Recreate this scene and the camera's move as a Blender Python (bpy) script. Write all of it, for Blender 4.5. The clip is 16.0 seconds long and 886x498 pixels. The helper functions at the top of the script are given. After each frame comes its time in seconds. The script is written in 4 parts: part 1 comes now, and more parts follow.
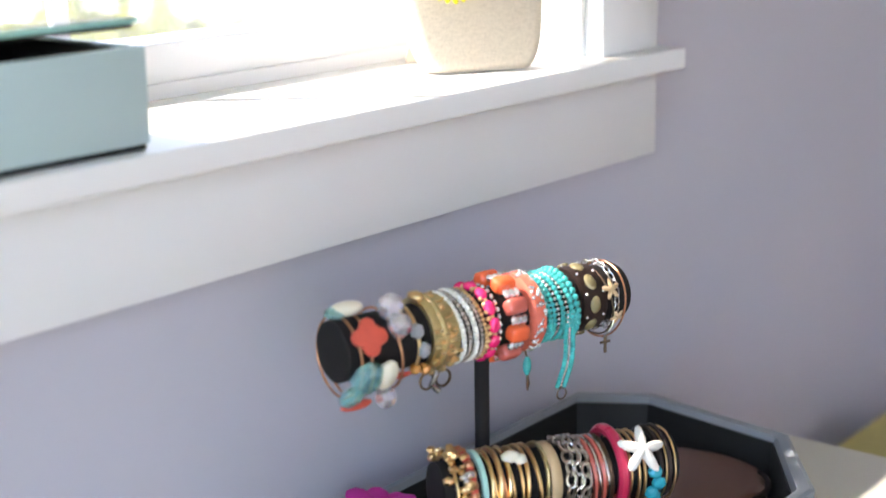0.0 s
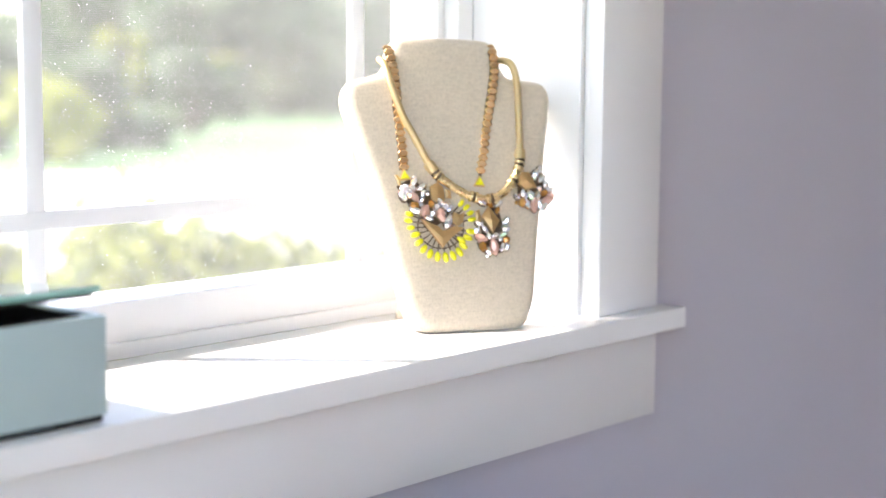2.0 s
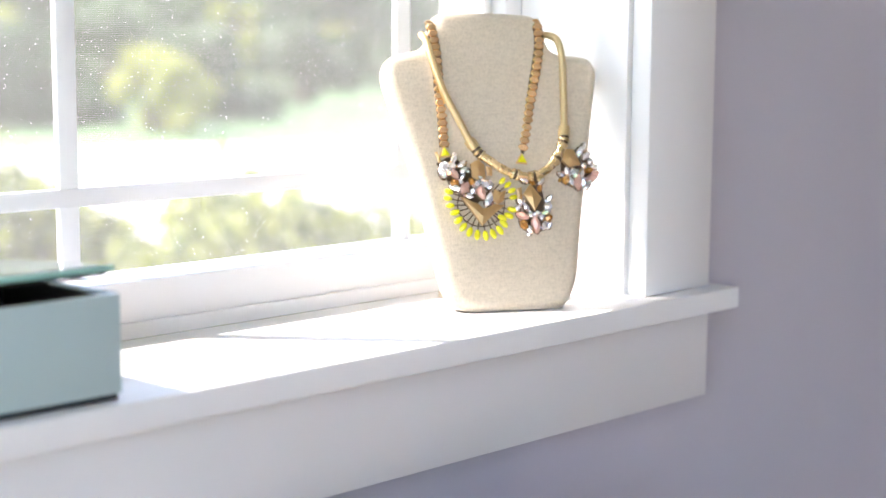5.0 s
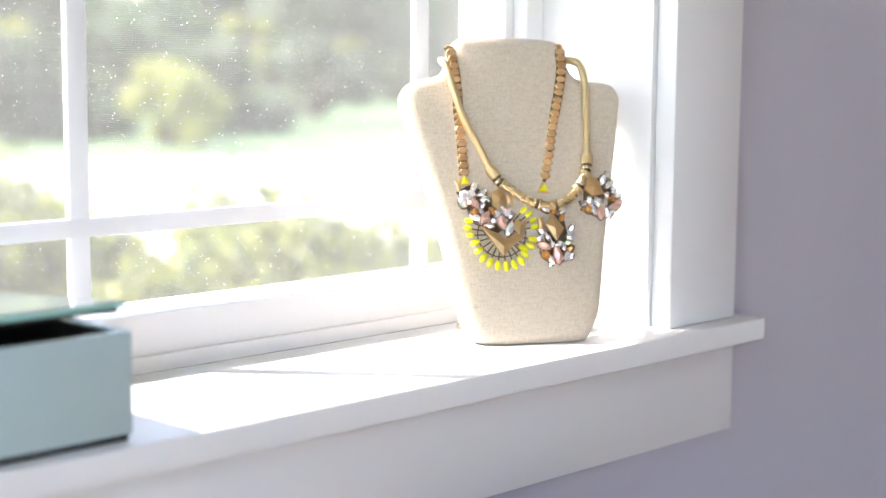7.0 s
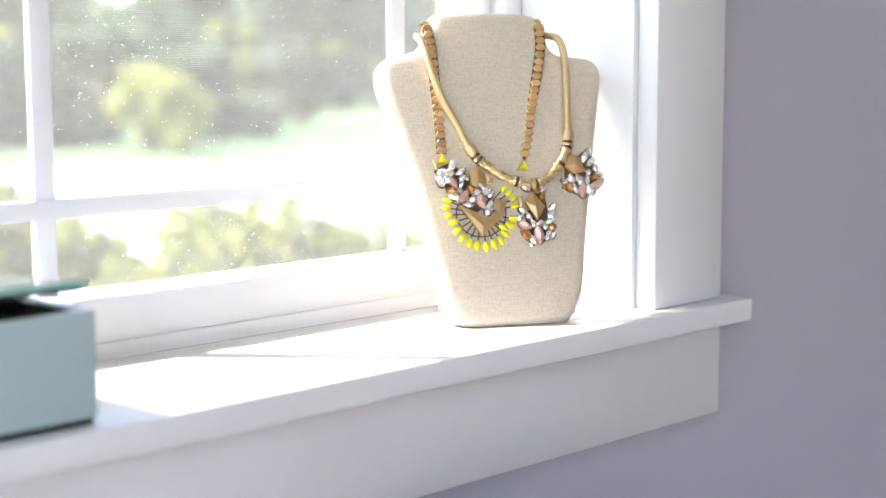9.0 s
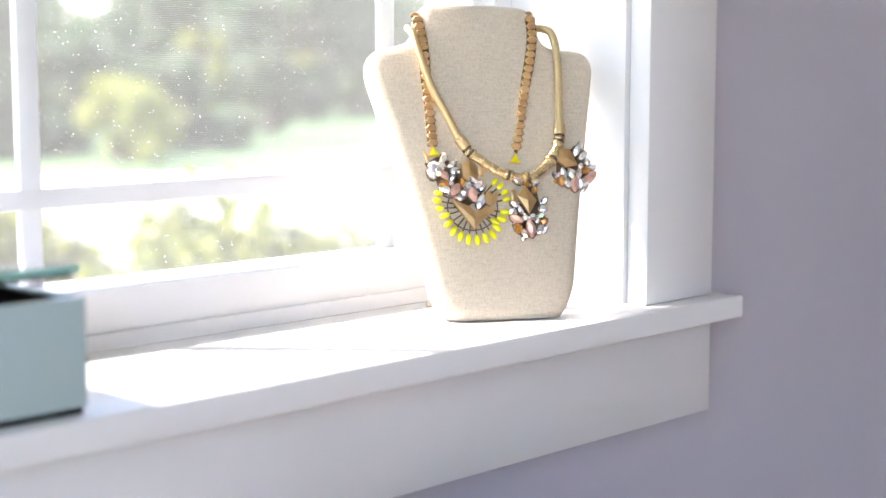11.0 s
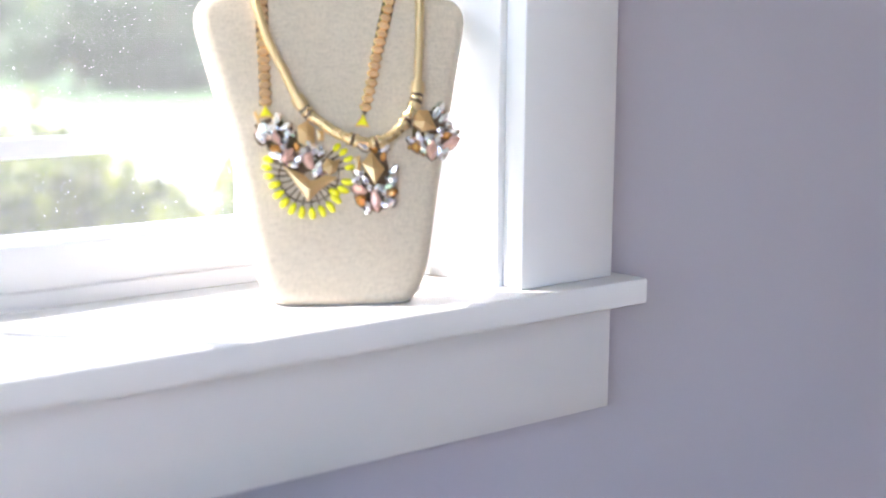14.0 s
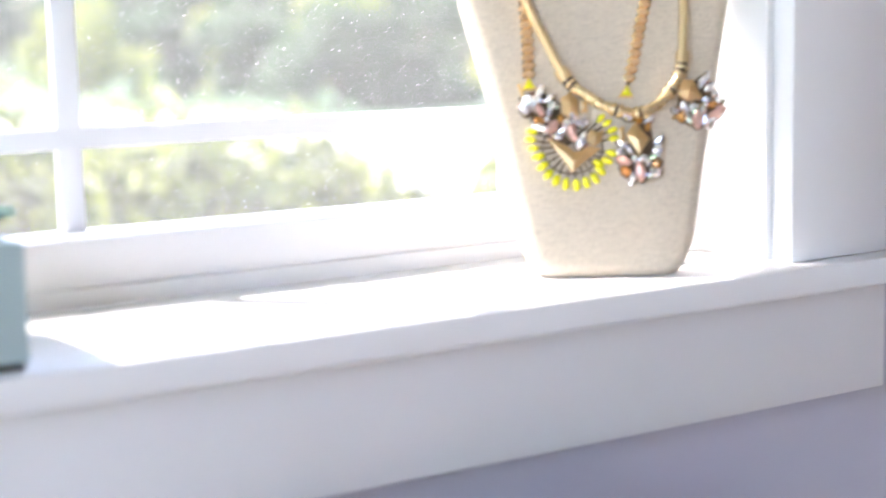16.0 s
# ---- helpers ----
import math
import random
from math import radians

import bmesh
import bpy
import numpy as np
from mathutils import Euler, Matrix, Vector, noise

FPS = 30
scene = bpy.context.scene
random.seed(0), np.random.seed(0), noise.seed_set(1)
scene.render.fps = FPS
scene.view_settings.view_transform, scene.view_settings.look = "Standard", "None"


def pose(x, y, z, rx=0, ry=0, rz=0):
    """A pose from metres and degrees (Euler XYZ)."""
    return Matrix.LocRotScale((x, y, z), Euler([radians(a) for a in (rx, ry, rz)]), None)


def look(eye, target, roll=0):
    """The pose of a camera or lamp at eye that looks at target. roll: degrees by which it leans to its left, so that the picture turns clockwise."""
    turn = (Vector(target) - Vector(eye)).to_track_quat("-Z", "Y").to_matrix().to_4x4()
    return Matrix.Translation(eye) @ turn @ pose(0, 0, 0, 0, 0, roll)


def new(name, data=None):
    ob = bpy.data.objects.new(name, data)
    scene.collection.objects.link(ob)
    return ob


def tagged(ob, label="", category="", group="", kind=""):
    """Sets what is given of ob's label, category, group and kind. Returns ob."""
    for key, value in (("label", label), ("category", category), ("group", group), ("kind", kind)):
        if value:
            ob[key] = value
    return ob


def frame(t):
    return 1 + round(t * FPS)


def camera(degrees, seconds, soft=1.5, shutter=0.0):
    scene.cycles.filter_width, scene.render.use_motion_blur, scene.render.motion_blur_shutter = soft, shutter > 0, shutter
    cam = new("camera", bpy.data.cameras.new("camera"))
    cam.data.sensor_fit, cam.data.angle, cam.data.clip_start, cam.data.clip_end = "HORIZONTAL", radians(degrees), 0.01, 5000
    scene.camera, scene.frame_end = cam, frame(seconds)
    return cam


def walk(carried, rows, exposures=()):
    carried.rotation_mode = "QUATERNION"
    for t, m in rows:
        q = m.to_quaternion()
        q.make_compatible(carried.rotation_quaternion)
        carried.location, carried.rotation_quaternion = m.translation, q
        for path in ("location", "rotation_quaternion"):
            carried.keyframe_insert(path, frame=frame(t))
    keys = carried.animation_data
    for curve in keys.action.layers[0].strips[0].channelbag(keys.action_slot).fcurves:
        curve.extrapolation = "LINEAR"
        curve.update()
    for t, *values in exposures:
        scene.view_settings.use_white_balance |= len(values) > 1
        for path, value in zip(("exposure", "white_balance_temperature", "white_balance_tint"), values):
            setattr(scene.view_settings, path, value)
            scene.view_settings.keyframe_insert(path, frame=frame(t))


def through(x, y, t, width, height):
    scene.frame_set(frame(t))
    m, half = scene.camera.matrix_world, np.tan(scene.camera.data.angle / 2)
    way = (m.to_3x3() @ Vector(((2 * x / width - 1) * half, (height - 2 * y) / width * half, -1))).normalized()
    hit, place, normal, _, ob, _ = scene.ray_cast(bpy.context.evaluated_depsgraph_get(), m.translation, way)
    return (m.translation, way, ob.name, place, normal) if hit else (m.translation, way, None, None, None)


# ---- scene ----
cam = camera(32.0, 16.0, soft=1.5, shutter=0.25)
PATH = [
    (0, (-1.187, -0.722, 1.233), (0.328, 0.489, 0.745), -0.8),
    (0.5, (-1.131, -0.726, 1.248), (0.37, 0.526, 0.825), -0.1),
    (1, (-1.128, -0.728, 1.273), (0.414, 0.497, 0.922), 0.8),
    (1.5, (-1.122, -0.748, 1.27), (0.405, 0.52, 1.023), -0.0),
    (2, (-1.129, -0.728, 1.268), (0.391, 0.553, 1.042), 0.5),
    (2.5, (-1.125, -0.748, 1.277), (0.341, 0.601, 1.099), -0.1),
    (3, (-1.1, -0.759, 1.277), (0.366, 0.588, 1.091), 0.7),
    (3.5, (-1.09, -0.75, 1.284), (0.37, 0.602, 1.08), 1.0),
    (4, (-1.087, -0.759, 1.286), (0.357, 0.607, 1.06), 0.8),
    (4.5, (-1.079, -0.755, 1.288), (0.356, 0.614, 1.031), 2.3),
    (5, (-1.082, -0.759, 1.272), (0.338, 0.625, 1.008), 0.3),
    (5.2, (-1.08, -0.757, 1.282), (0.329, 0.639, 1.033), 0.9),
    (7.3, (-1.064, -0.732, 1.28), (0.346, 0.666, 1.036), 0.3),
    (7.5, (-1.064, -0.747, 1.265), (0.344, 0.658, 1.056), -0.2),
    (8, (-1.062, -0.713, 1.268), (0.366, 0.668, 1.039), 0.2),
    (8.5, (-1.055, -0.715, 1.261), (0.367, 0.671, 1.021), -0.1),
    (9, (-1.04, -0.718, 1.261), (0.383, 0.666, 1.018), -0.2),
    (11.3, (-1.041, -0.698, 1.245), (0.411, 0.659, 1.019), 0.1),
    (11.5, (-1.036, -0.703, 1.25), (0.412, 0.655, 1.003), 0.2),
    (12, (-1.016, -0.683, 1.257), (0.433, 0.666, 0.977), -0.3),
    (12.5, (-0.974, -0.663, 1.269), (0.457, 0.703, 0.976), 0.1),
    (13, (-0.882, -0.677, 1.26), (0.566, 0.679, 1.002), -1.7),
    (13.5, (-0.84, -0.664, 1.265), (0.533, 0.757, 0.958), -1.6),
    (14, (-0.802, -0.743, 1.254), (0.51, 0.735, 0.949), 0.6),
    (14.5, (-0.81, -0.769, 1.226), (0.423, 0.78, 0.94), -0.8),
    (15, (-0.799, -0.771, 1.23), (0.428, 0.784, 0.953), -0.6),
    (15.5, (-0.795, -0.759, 1.231), (0.382, 0.837, 0.971), -1.0),
    (15.8, (-0.798, -0.749, 1.232), (0.306, 0.899, 0.977), -1.5),
    (16, (-0.807, -0.739, 1.227), (0.244, 0.938, 0.942), -1.2),
]
walk(cam, [(t, look(eye, target, roll)) for t, eye, target, roll in PATH], exposures=[(0.0, 3.24, 6790, 16), (1.0, 3.16, 6740, 17), (3.5, 3.06, 6690, 18), (8.5, 3.04, 6610, 18), (12.0, 3.02, 6510, 20), (13.0, 2.98, 6400, 19), (14.0, 3.10, 6290, 19), (16.0, 3.16, 6350, 20)])
cam.data.dof.use_dof = True
cam.data.dof.focus_distance = 1.12
cam.data.dof.aperture_fstop = 4.2

# ---- world, sun, lamps ----
SUN_EL, SUN_AZ = 48.0, -40.0          # degrees; azimuth from +y towards +x
world = bpy.data.worlds.new("World")
scene.world = world
world.use_nodes = True
wn, wl = world.node_tree.nodes, world.node_tree.links
sky = wn.new("ShaderNodeTexSky")
sky.sky_type = "NISHITA"
sky.sun_disc = False
sky.sun_elevation = radians(SUN_EL)
sky.sun_rotation = radians(SUN_AZ)
wn["Background"].inputs["Strength"].default_value = 0.15
wl.new(sky.outputs["Color"], wn["Background"].inputs["Color"])

sun = new("sun", bpy.data.lights.new("sun", "SUN"))
sun.data.energy, sun.data.angle, sun.data.color = 5.0, radians(0.6), (1.0, 0.95, 0.86)
sd = Vector((math.sin(radians(SUN_AZ)) * math.cos(radians(SUN_EL)), math.cos(radians(SUN_AZ)) * math.cos(radians(SUN_EL)), math.sin(radians(SUN_EL))))
sun.matrix_world = look(sd * 30, (0, 0, 0))


# ---- materials ----


def mat(name, colour, rough=0.5, metal=0.0, vary=0.0, scale=30.0, bump=0.0, bump_scale=None, coat=0.0, spread=0.0, sheen=0.0, trans=0.0, ior=1.45):
    """A Principled material; vary: how far the colour swings with two scales of noise; spread: random value per object."""
    m = bpy.data.materials.new(name)
    m.use_nodes = True
    n, l = m.node_tree.nodes, m.node_tree.links
    b = n["Principled BSDF"]
    b.inputs["Base Color"].default_value = (*colour, 1)
    b.inputs["Roughness"].default_value = rough
    b.inputs["Metallic"].default_value = metal
    b.inputs["Coat Weight"].default_value = coat
    b.inputs["Sheen Weight"].default_value = sheen
    b.inputs["Transmission Weight"].default_value = trans
    b.inputs["IOR"].default_value = ior
    co = n.new("ShaderNodeTexCoord")
    if vary or spread:
        hsv = n.new("ShaderNodeHueSaturation")
        hsv.inputs["Color"].default_value = (*colour, 1)
        val = n.new("ShaderNodeMath")
        val.operation = "MULTIPLY_ADD"
        val.inputs[1].default_value = 2 * vary
        val.inputs[2].default_value = 1 - vary
        a = n.new("ShaderNodeTexNoise")
        a.inputs["Scale"].default_value = scale
        a.inputs["Detail"].default_value = 6
        l.new(co.outputs["Object"], a.inputs["Vector"])
        l.new(a.outputs["Fac"], val.inputs[0])
        last = val.outputs[0]
        if spread:
            info = n.new("ShaderNodeObjectInfo")
            r = n.new("ShaderNodeMath")
            r.operation = "MULTIPLY_ADD"
            r.inputs[1].default_value = 2 * spread
            r.inputs[2].default_value = -spread
            l.new(info.outputs["Random"], r.inputs[0])
            add = n.new("ShaderNodeMath")
            l.new(last, add.inputs[0])
            l.new(r.outputs[0], add.inputs[1])
            last = add.outputs[0]
        l.new(last, hsv.inputs["Value"])
        l.new(hsv.outputs["Color"], b.inputs["Base Color"])
        ro = n.new("ShaderNodeMath")
        ro.operation = "MULTIPLY_ADD"
        ro.inputs[1].default_value = 0.16
        ro.inputs[2].default_value = rough - 0.08
        l.new(a.outputs["Fac"], ro.inputs[0])
        l.new(ro.outputs[0], b.inputs["Roughness"])
    if bump:
        t = n.new("ShaderNodeTexNoise")
        t.inputs["Scale"].default_value = bump_scale or scale * 8
        t.inputs["Detail"].default_value = 4
        bp = n.new("ShaderNodeBump")
        bp.inputs["Strength"].default_value = bump
        bp.inputs["Distance"].default_value = 0.001
        l.new(co.outputs["Object"], t.inputs["Vector"])
        l.new(t.outputs["Fac"], bp.inputs["Height"])
        l.new(bp.outputs["Normal"], b.inputs["Normal"])
    return m


def linen_mat():
    """Woven linen: two crossed thread waves, slubs, and soft blotches."""
    m = mat("linen", (0.62, 0.53, 0.42), 0.9, vary=0.06, scale=60, sheen=0.2)
    n, l = m.node_tree.nodes, m.node_tree.links
    b = n["Principled BSDF"]
    co = n.new("ShaderNodeTexCoord")
    waves = []
    for direction, sc in (("X", 330.0), ("Z", 300.0)):
        w = n.new("ShaderNodeTexWave")
        w.bands_direction = direction
        w.inputs["Scale"].default_value = sc
        w.inputs["Distortion"].default_value = 3.0
        w.inputs["Detail"].default_value = 2
        w.inputs["Detail Scale"].default_value = 1.5
        l.new(co.outputs["Object"], w.inputs["Vector"])
        waves.append(w)
    mul = n.new("ShaderNodeMath")
    mul.operation = "ADD"
    l.new(waves[0].outputs["Fac"], mul.inputs[0])
    l.new(waves[1].outputs["Fac"], mul.inputs[1])
    slub = n.new("ShaderNodeTexNoise")
    st = n.new("ShaderNodeMapping")
    st.inputs["Scale"].default_value = (1000, 1000, 170)
    l.new(co.outputs["Object"], st.inputs["Vector"])
    l.new(st.outputs["Vector"], slub.inputs["Vector"])
    slub.inputs["Scale"].default_value = 1.0
    ramp = n.new("ShaderNodeValToRGB")
    ramp.color_ramp.elements[0].position, ramp.color_ramp.elements[0].color = 0.3, (0.475, 0.395, 0.297, 1)
    ramp.color_ramp.elements[1].position, ramp.color_ramp.elements[1].color = 0.85, (0.70, 0.60, 0.468, 1)
    mixv = n.new("ShaderNodeMath")
    mixv.operation = "MULTIPLY_ADD"
    mixv.inputs[1].default_value = 0.16
    l.new(mul.outputs[0], mixv.inputs[0])
    cross = n.new("ShaderNodeTexNoise")
    ct = n.new("ShaderNodeMapping")
    ct.inputs["Scale"].default_value = (150, 150, 1100)
    l.new(co.outputs["Object"], ct.inputs["Vector"])
    l.new(ct.outputs["Vector"], cross.inputs["Vector"])
    cross.inputs["Scale"].default_value = 1.0
    both = n.new("ShaderNodeMath")
    both.operation = "MULTIPLY_ADD"
    both.inputs[1].default_value = 0.6
    l.new(cross.outputs["Fac"], both.inputs[0])
    half = n.new("ShaderNodeMath")
    half.operation = "MULTIPLY_ADD"
    half.inputs[1].default_value = 0.75
    half.inputs[2].default_value = -0.13
    l.new(slub.outputs["Fac"], half.inputs[0])
    l.new(half.outputs[0], both.inputs[2])
    l.new(both.outputs[0], mixv.inputs[2])
    l.new(mixv.outputs[0], ramp.inputs["Fac"])
    l.new(ramp.outputs["Color"], b.inputs["Base Color"])
    bp = n.new("ShaderNodeBump")
    bp.inputs["Strength"].default_value = 0.35
    bp.inputs["Distance"].default_value = 0.0006
    l.new(mixv.outputs[0], bp.inputs["Height"])
    l.new(bp.outputs["Normal"], b.inputs["Normal"])
    return m


def glass_mat():
    m = bpy.data.materials.new("window_glass")
    m.use_nodes = True
    n, l = m.node_tree.nodes, m.node_tree.links
    n.remove(n["Principled BSDF"])
    tr, gl, mx, fr = n.new("ShaderNodeBsdfTransparent"), n.new("ShaderNodeBsdfGlossy"), n.new("ShaderNodeMixShader"), n.new("ShaderNodeLayerWeight")
    gl.inputs["Roughness"].default_value = 0.02
    fr.inputs["Blend"].default_value = 0.5
    pw = n.new("ShaderNodeMath")
    pw.operation = "POWER"
    pw.inputs[1].default_value = 4.0
    l.new(fr.outputs["Facing"], pw.inputs[0])
    l.new(pw.outputs[0], mx.inputs[0])
    l.new(tr.outputs[0], mx.inputs[1])
    l.new(gl.outputs[0], mx.inputs[2])
    l.new(mx.outputs[0], n["Material Output"].inputs["Surface"])
    return m


def leaf_mat(name, colour, light, through=0.35):
    """Leaves that vary from piece to piece and let some light through."""
    m = bpy.data.materials.new(name)
    m.use_nodes = True
    n, l = m.node_tree.nodes, m.node_tree.links
    b = n["Principled BSDF"]
    b.inputs["Roughness"].default_value = 0.6
    geo = n.new("ShaderNodeNewGeometry")
    ramp = n.new("ShaderNodeValToRGB")
    ramp.color_ramp.elements[0].color = (*colour, 1)
    ramp.color_ramp.elements[1].color = (*light, 1)
    l.new(geo.outputs["Random Per Island"], ramp.inputs["Fac"])
    l.new(ramp.outputs["Color"], b.inputs["Base Color"])
    tl = n.new("ShaderNodeBsdfTranslucent")
    l.new(ramp.outputs["Color"], tl.inputs["Color"])
    mx = n.new("ShaderNodeMixShader")
    mx.inputs[0].default_value = through
    l.new(b.outputs[0], mx.inputs[1])
    l.new(tl.outputs[0], mx.inputs[2])
    l.new(mx.outputs[0], n["Material Output"].inputs["Surface"])
    return m


M_WALL = mat("lavender_wall_paint", (0.528, 0.514, 0.578), 0.75, vary=0.03, scale=6, bump=0.12, bump_scale=420)
M_TRIM = mat("white_trim_paint", (0.80, 0.80, 0.80), 0.38, vary=0.02, scale=14, bump=0.05, bump_scale=90)
M_STOOL = mat("glossy_sill_paint", (0.82, 0.82, 0.82), 0.33, vary=0.012, scale=9)
M_VINYL = mat("white_vinyl", (0.82, 0.82, 0.82), 0.35, vary=0.015, scale=20)
# vinyl white darkened: the backlit bars' shade is in this colour
M_GRILLE = mat("shaded_grille_white", (0.70, 0.715, 0.73), 0.4, vary=0.02, scale=20)
M_GLASS = glass_mat()
M_CEIL = mat("ceiling_paint", (0.8, 0.8, 0.78), 0.9, vary=0.02, scale=8)
M_FLOOR = mat("oak_floor", (0.30, 0.19, 0.11), 0.45, vary=0.25, scale=9)
# fibre lightened and made translucent to lay a bright haze over the outdoors
M_SCREEN = leaf_mat("hazing_screen_fibre", (0.17, 0.17, 0.17), (0.21, 0.21, 0.21), 0.5)
M_DROP = leaf_mat("dried_droplets", (0.80, 0.80, 0.80), (0.9, 0.9, 0.9), 0.7)
M_LINEN = linen_mat()
M_MINT = mat("mint_glass", (0.44, 0.575, 0.585), 0.22, vary=0.05, scale=12, coat=0.6)
M_MIRROR = mat("mint_mirror", (0.72, 0.86, 0.83), 0.06, metal=0.85, vary=0.03, scale=14)
M_LIDEDGE = mat("mint_glass_edge", (0.30, 0.62, 0.55), 0.15, vary=0.05, scale=12, coat=0.6)
M_VELVET = mat("black_velvet", (0.004, 0.004, 0.005), 0.9, vary=0.2, scale=60)
M_ROLL = mat("brown_black_roll", (0.008, 0.005, 0.005), 0.8, vary=0.2, scale=60)
M_GOLD = mat("antique_gold", (0.78, 0.53, 0.26), 0.36, metal=1.0, vary=0.14, scale=160, spread=0.06)
M_GOLDSAT = mat("brushed_pale_gold", (0.71, 0.535, 0.285), 0.38, metal=0.9, vary=0.1, scale=300, bump=0.6, bump_scale=1500)
def woven(m, cell):
    """Fine mesh cells pressed into a metal tube."""
    n, l = m.node_tree.nodes, m.node_tree.links
    co, cells, bp = n.new("ShaderNodeTexCoord"), n.new("ShaderNodeTexVoronoi"), n.new("ShaderNodeBump")
    cells.inputs["Scale"].default_value = 1 / cell
    bp.inputs["Strength"].default_value, bp.inputs["Distance"].default_value = 0.9, 0.0005
    bp.invert = True
    l.new(co.outputs["Object"], cells.inputs["Vector"])
    l.new(cells.outputs["Distance"], bp.inputs["Height"])
    l.new(bp.outputs["Normal"], n["Principled BSDF"].inputs["Normal"])
    return m


woven(M_GOLDSAT, 0.0011)
M_PALEGOLD = mat("polished_pale_gold", (0.75, 0.58, 0.32), 0.27, metal=0.9, vary=0.04, scale=200)
M_CHAIN = mat("rose_gold_chain", (0.86, 0.58, 0.30), 0.24, metal=1.0, vary=0.12, scale=200, spread=0.1)
M_BRONZE = mat("dark_bronze", (0.16, 0.11, 0.075), 0.42, metal=0.9, vary=0.2, scale=300)
M_YELLOW = mat("yellow_enamel", (0.86, 0.80, 0.02), 0.28, vary=0.04, scale=200, coat=0.4)
M_CRYSTAL = mat("clear_crystal", (0.92, 0.89, 0.90), 0.06, metal=0.75, vary=0.1, scale=500, spread=0.2, coat=0.8)
M_BLUSH = mat("blush_stone", (0.62, 0.36, 0.29), 0.2, vary=0.1, scale=300, coat=0.5, spread=0.1)
M_AMBER = mat("amber_crystal", (0.55, 0.25, 0.06), 0.1, metal=0.3, vary=0.1, scale=300, coat=0.6, spread=0.1)
M_CORAL = mat("coral_bead", (0.84, 0.13, 0.045), 0.2, vary=0.08, scale=120, coat=0.5, spread=0.12)
M_ROSE = mat("rose_bead", (0.58, 0.13, 0.10), 0.2, vary=0.08, scale=120, coat=0.5, spread=0.1)
M_CLOVER = mat("coral_clover", (0.64, 0.10, 0.065), 0.5, vary=0.15, scale=200)
M_PINK = mat("hot_pink_bead", (0.86, 0.03, 0.17), 0.22, vary=0.05, scale=120, coat=0.5, spread=0.08)
M_TURQ = mat("turquoise_bead", (0.04, 0.42, 0.40), 0.28, vary=0.15, scale=250, coat=0.3, spread=0.14)
M_AQUA = mat("aqua_crystal", (0.38, 0.74, 0.76), 0.05, metal=0.2, vary=0.10, scale=100, trans=0.68, coat=0.5)
M_MINTBAND = mat("mint_enamel", (0.42, 0.70, 0.62), 0.3, vary=0.06, scale=120, coat=0.4)
M_CLEAR = mat("clear_faceted_bead", (0.95, 0.88, 0.90), 0.04, metal=0.4, vary=0.06, scale=100, trans=0.62, coat=0.5)
M_CREAM = mat("cream_shell", (0.78, 0.72, 0.58), 0.3, vary=0.08, scale=150)
M_WHITE = mat("white_seed_bead", (0.80, 0.77, 0.71), 0.35, vary=0.05, scale=150)
M_SILVER = mat("silver", (0.72, 0.70, 0.68), 0.25, metal=1.0, vary=0.1, scale=200, spread=0.12)
M_AGED = mat("aged_silver", (0.50, 0.43, 0.38), 0.3, metal=1.0, vary=0.15, scale=200, spread=0.15)
M_CUFF = mat("dull_engraved_gold", (0.60, 0.47, 0.23), 0.36, metal=0.9, vary=0.2, scale=260, bump=0.5, bump_scale=700)
M_RASP = mat("raspberry_bangle", (0.60, 0.03, 0.085), 0.3, vary=0.08, scale=120, coat=0.4)
M_SALMON = mat("salmon_enamel", (0.76, 0.18, 0.12), 0.25, vary=0.25, scale=140, coat=0.4)
M_COPPER = mat("copper_wire", (0.62, 0.30, 0.17), 0.3, metal=1.0, vary=0.1, scale=200)
M_LEATHER = mat("brown_leather", (0.022, 0.010, 0.008), 0.55, vary=0.2, scale=150, bump=0.3, bump_scale=900)
M_BROWNPAD = mat("tan_brown_leather", (0.10, 0.043, 0.03), 0.4, vary=0.15, scale=60, bump=0.2, bump_scale=600)
M_TAN = mat("tan_leather", (0.60, 0.42, 0.24), 0.5, vary=0.1, scale=90)
M_GREY = mat("grey_stone", (0.32, 0.32, 0.34), 0.35, vary=0.15, scale=120)
M_TRAY = mat("grey_lacquer", (0.22, 0.24, 0.26), 0.35, vary=0.08, scale=18)
M_TRAYIN = mat("dark_tray_lining", (0.013, 0.012, 0.012), 0.6, vary=0.2, scale=30)
M_TABLE = mat("cream_table_paint", (0.66, 0.63, 0.54), 0.4, vary=0.04, scale=7, bump=0.05, bump_scale=80)
M_MAGENTA = mat("magenta_felt", (0.55, 0.03, 0.28), 0.85, vary=0.15, scale=120)
M_TEAL = mat("teal_bead", (0.02, 0.36, 0.45), 0.25, vary=0.1, scale=120, coat=0.4)
M_OLIVE = mat("olive_cabochon", (0.24, 0.20, 0.10), 0.25, vary=0.25, scale=200, coat=0.4)
M_STRAW = mat("straw_yellow", (0.52, 0.44, 0.16), 0.8, vary=0.25, scale=60)
M_GRASS = mat("lawn", (0.040, 0.085, 0.026), 0.9, vary=0.3, scale=0.8)
M_PAVE = mat("pale_concrete", (0.62, 0.60, 0.56), 0.9, vary=0.08, scale=0.6)
M_BARK = mat("bark", (0.10, 0.07, 0.05), 0.9, vary=0.3, scale=6)
M_LEAF = leaf_mat("dark_foliage", (0.03, 0.07, 0.03), (0.09, 0.14, 0.06))
# lit copy of the foliage: the sun's yellow-green is in the leaf colour
M_LEAFLIT = leaf_mat("sunlit_yellow_green_foliage", (0.15, 0.19, 0.035), (0.34, 0.36, 0.08))
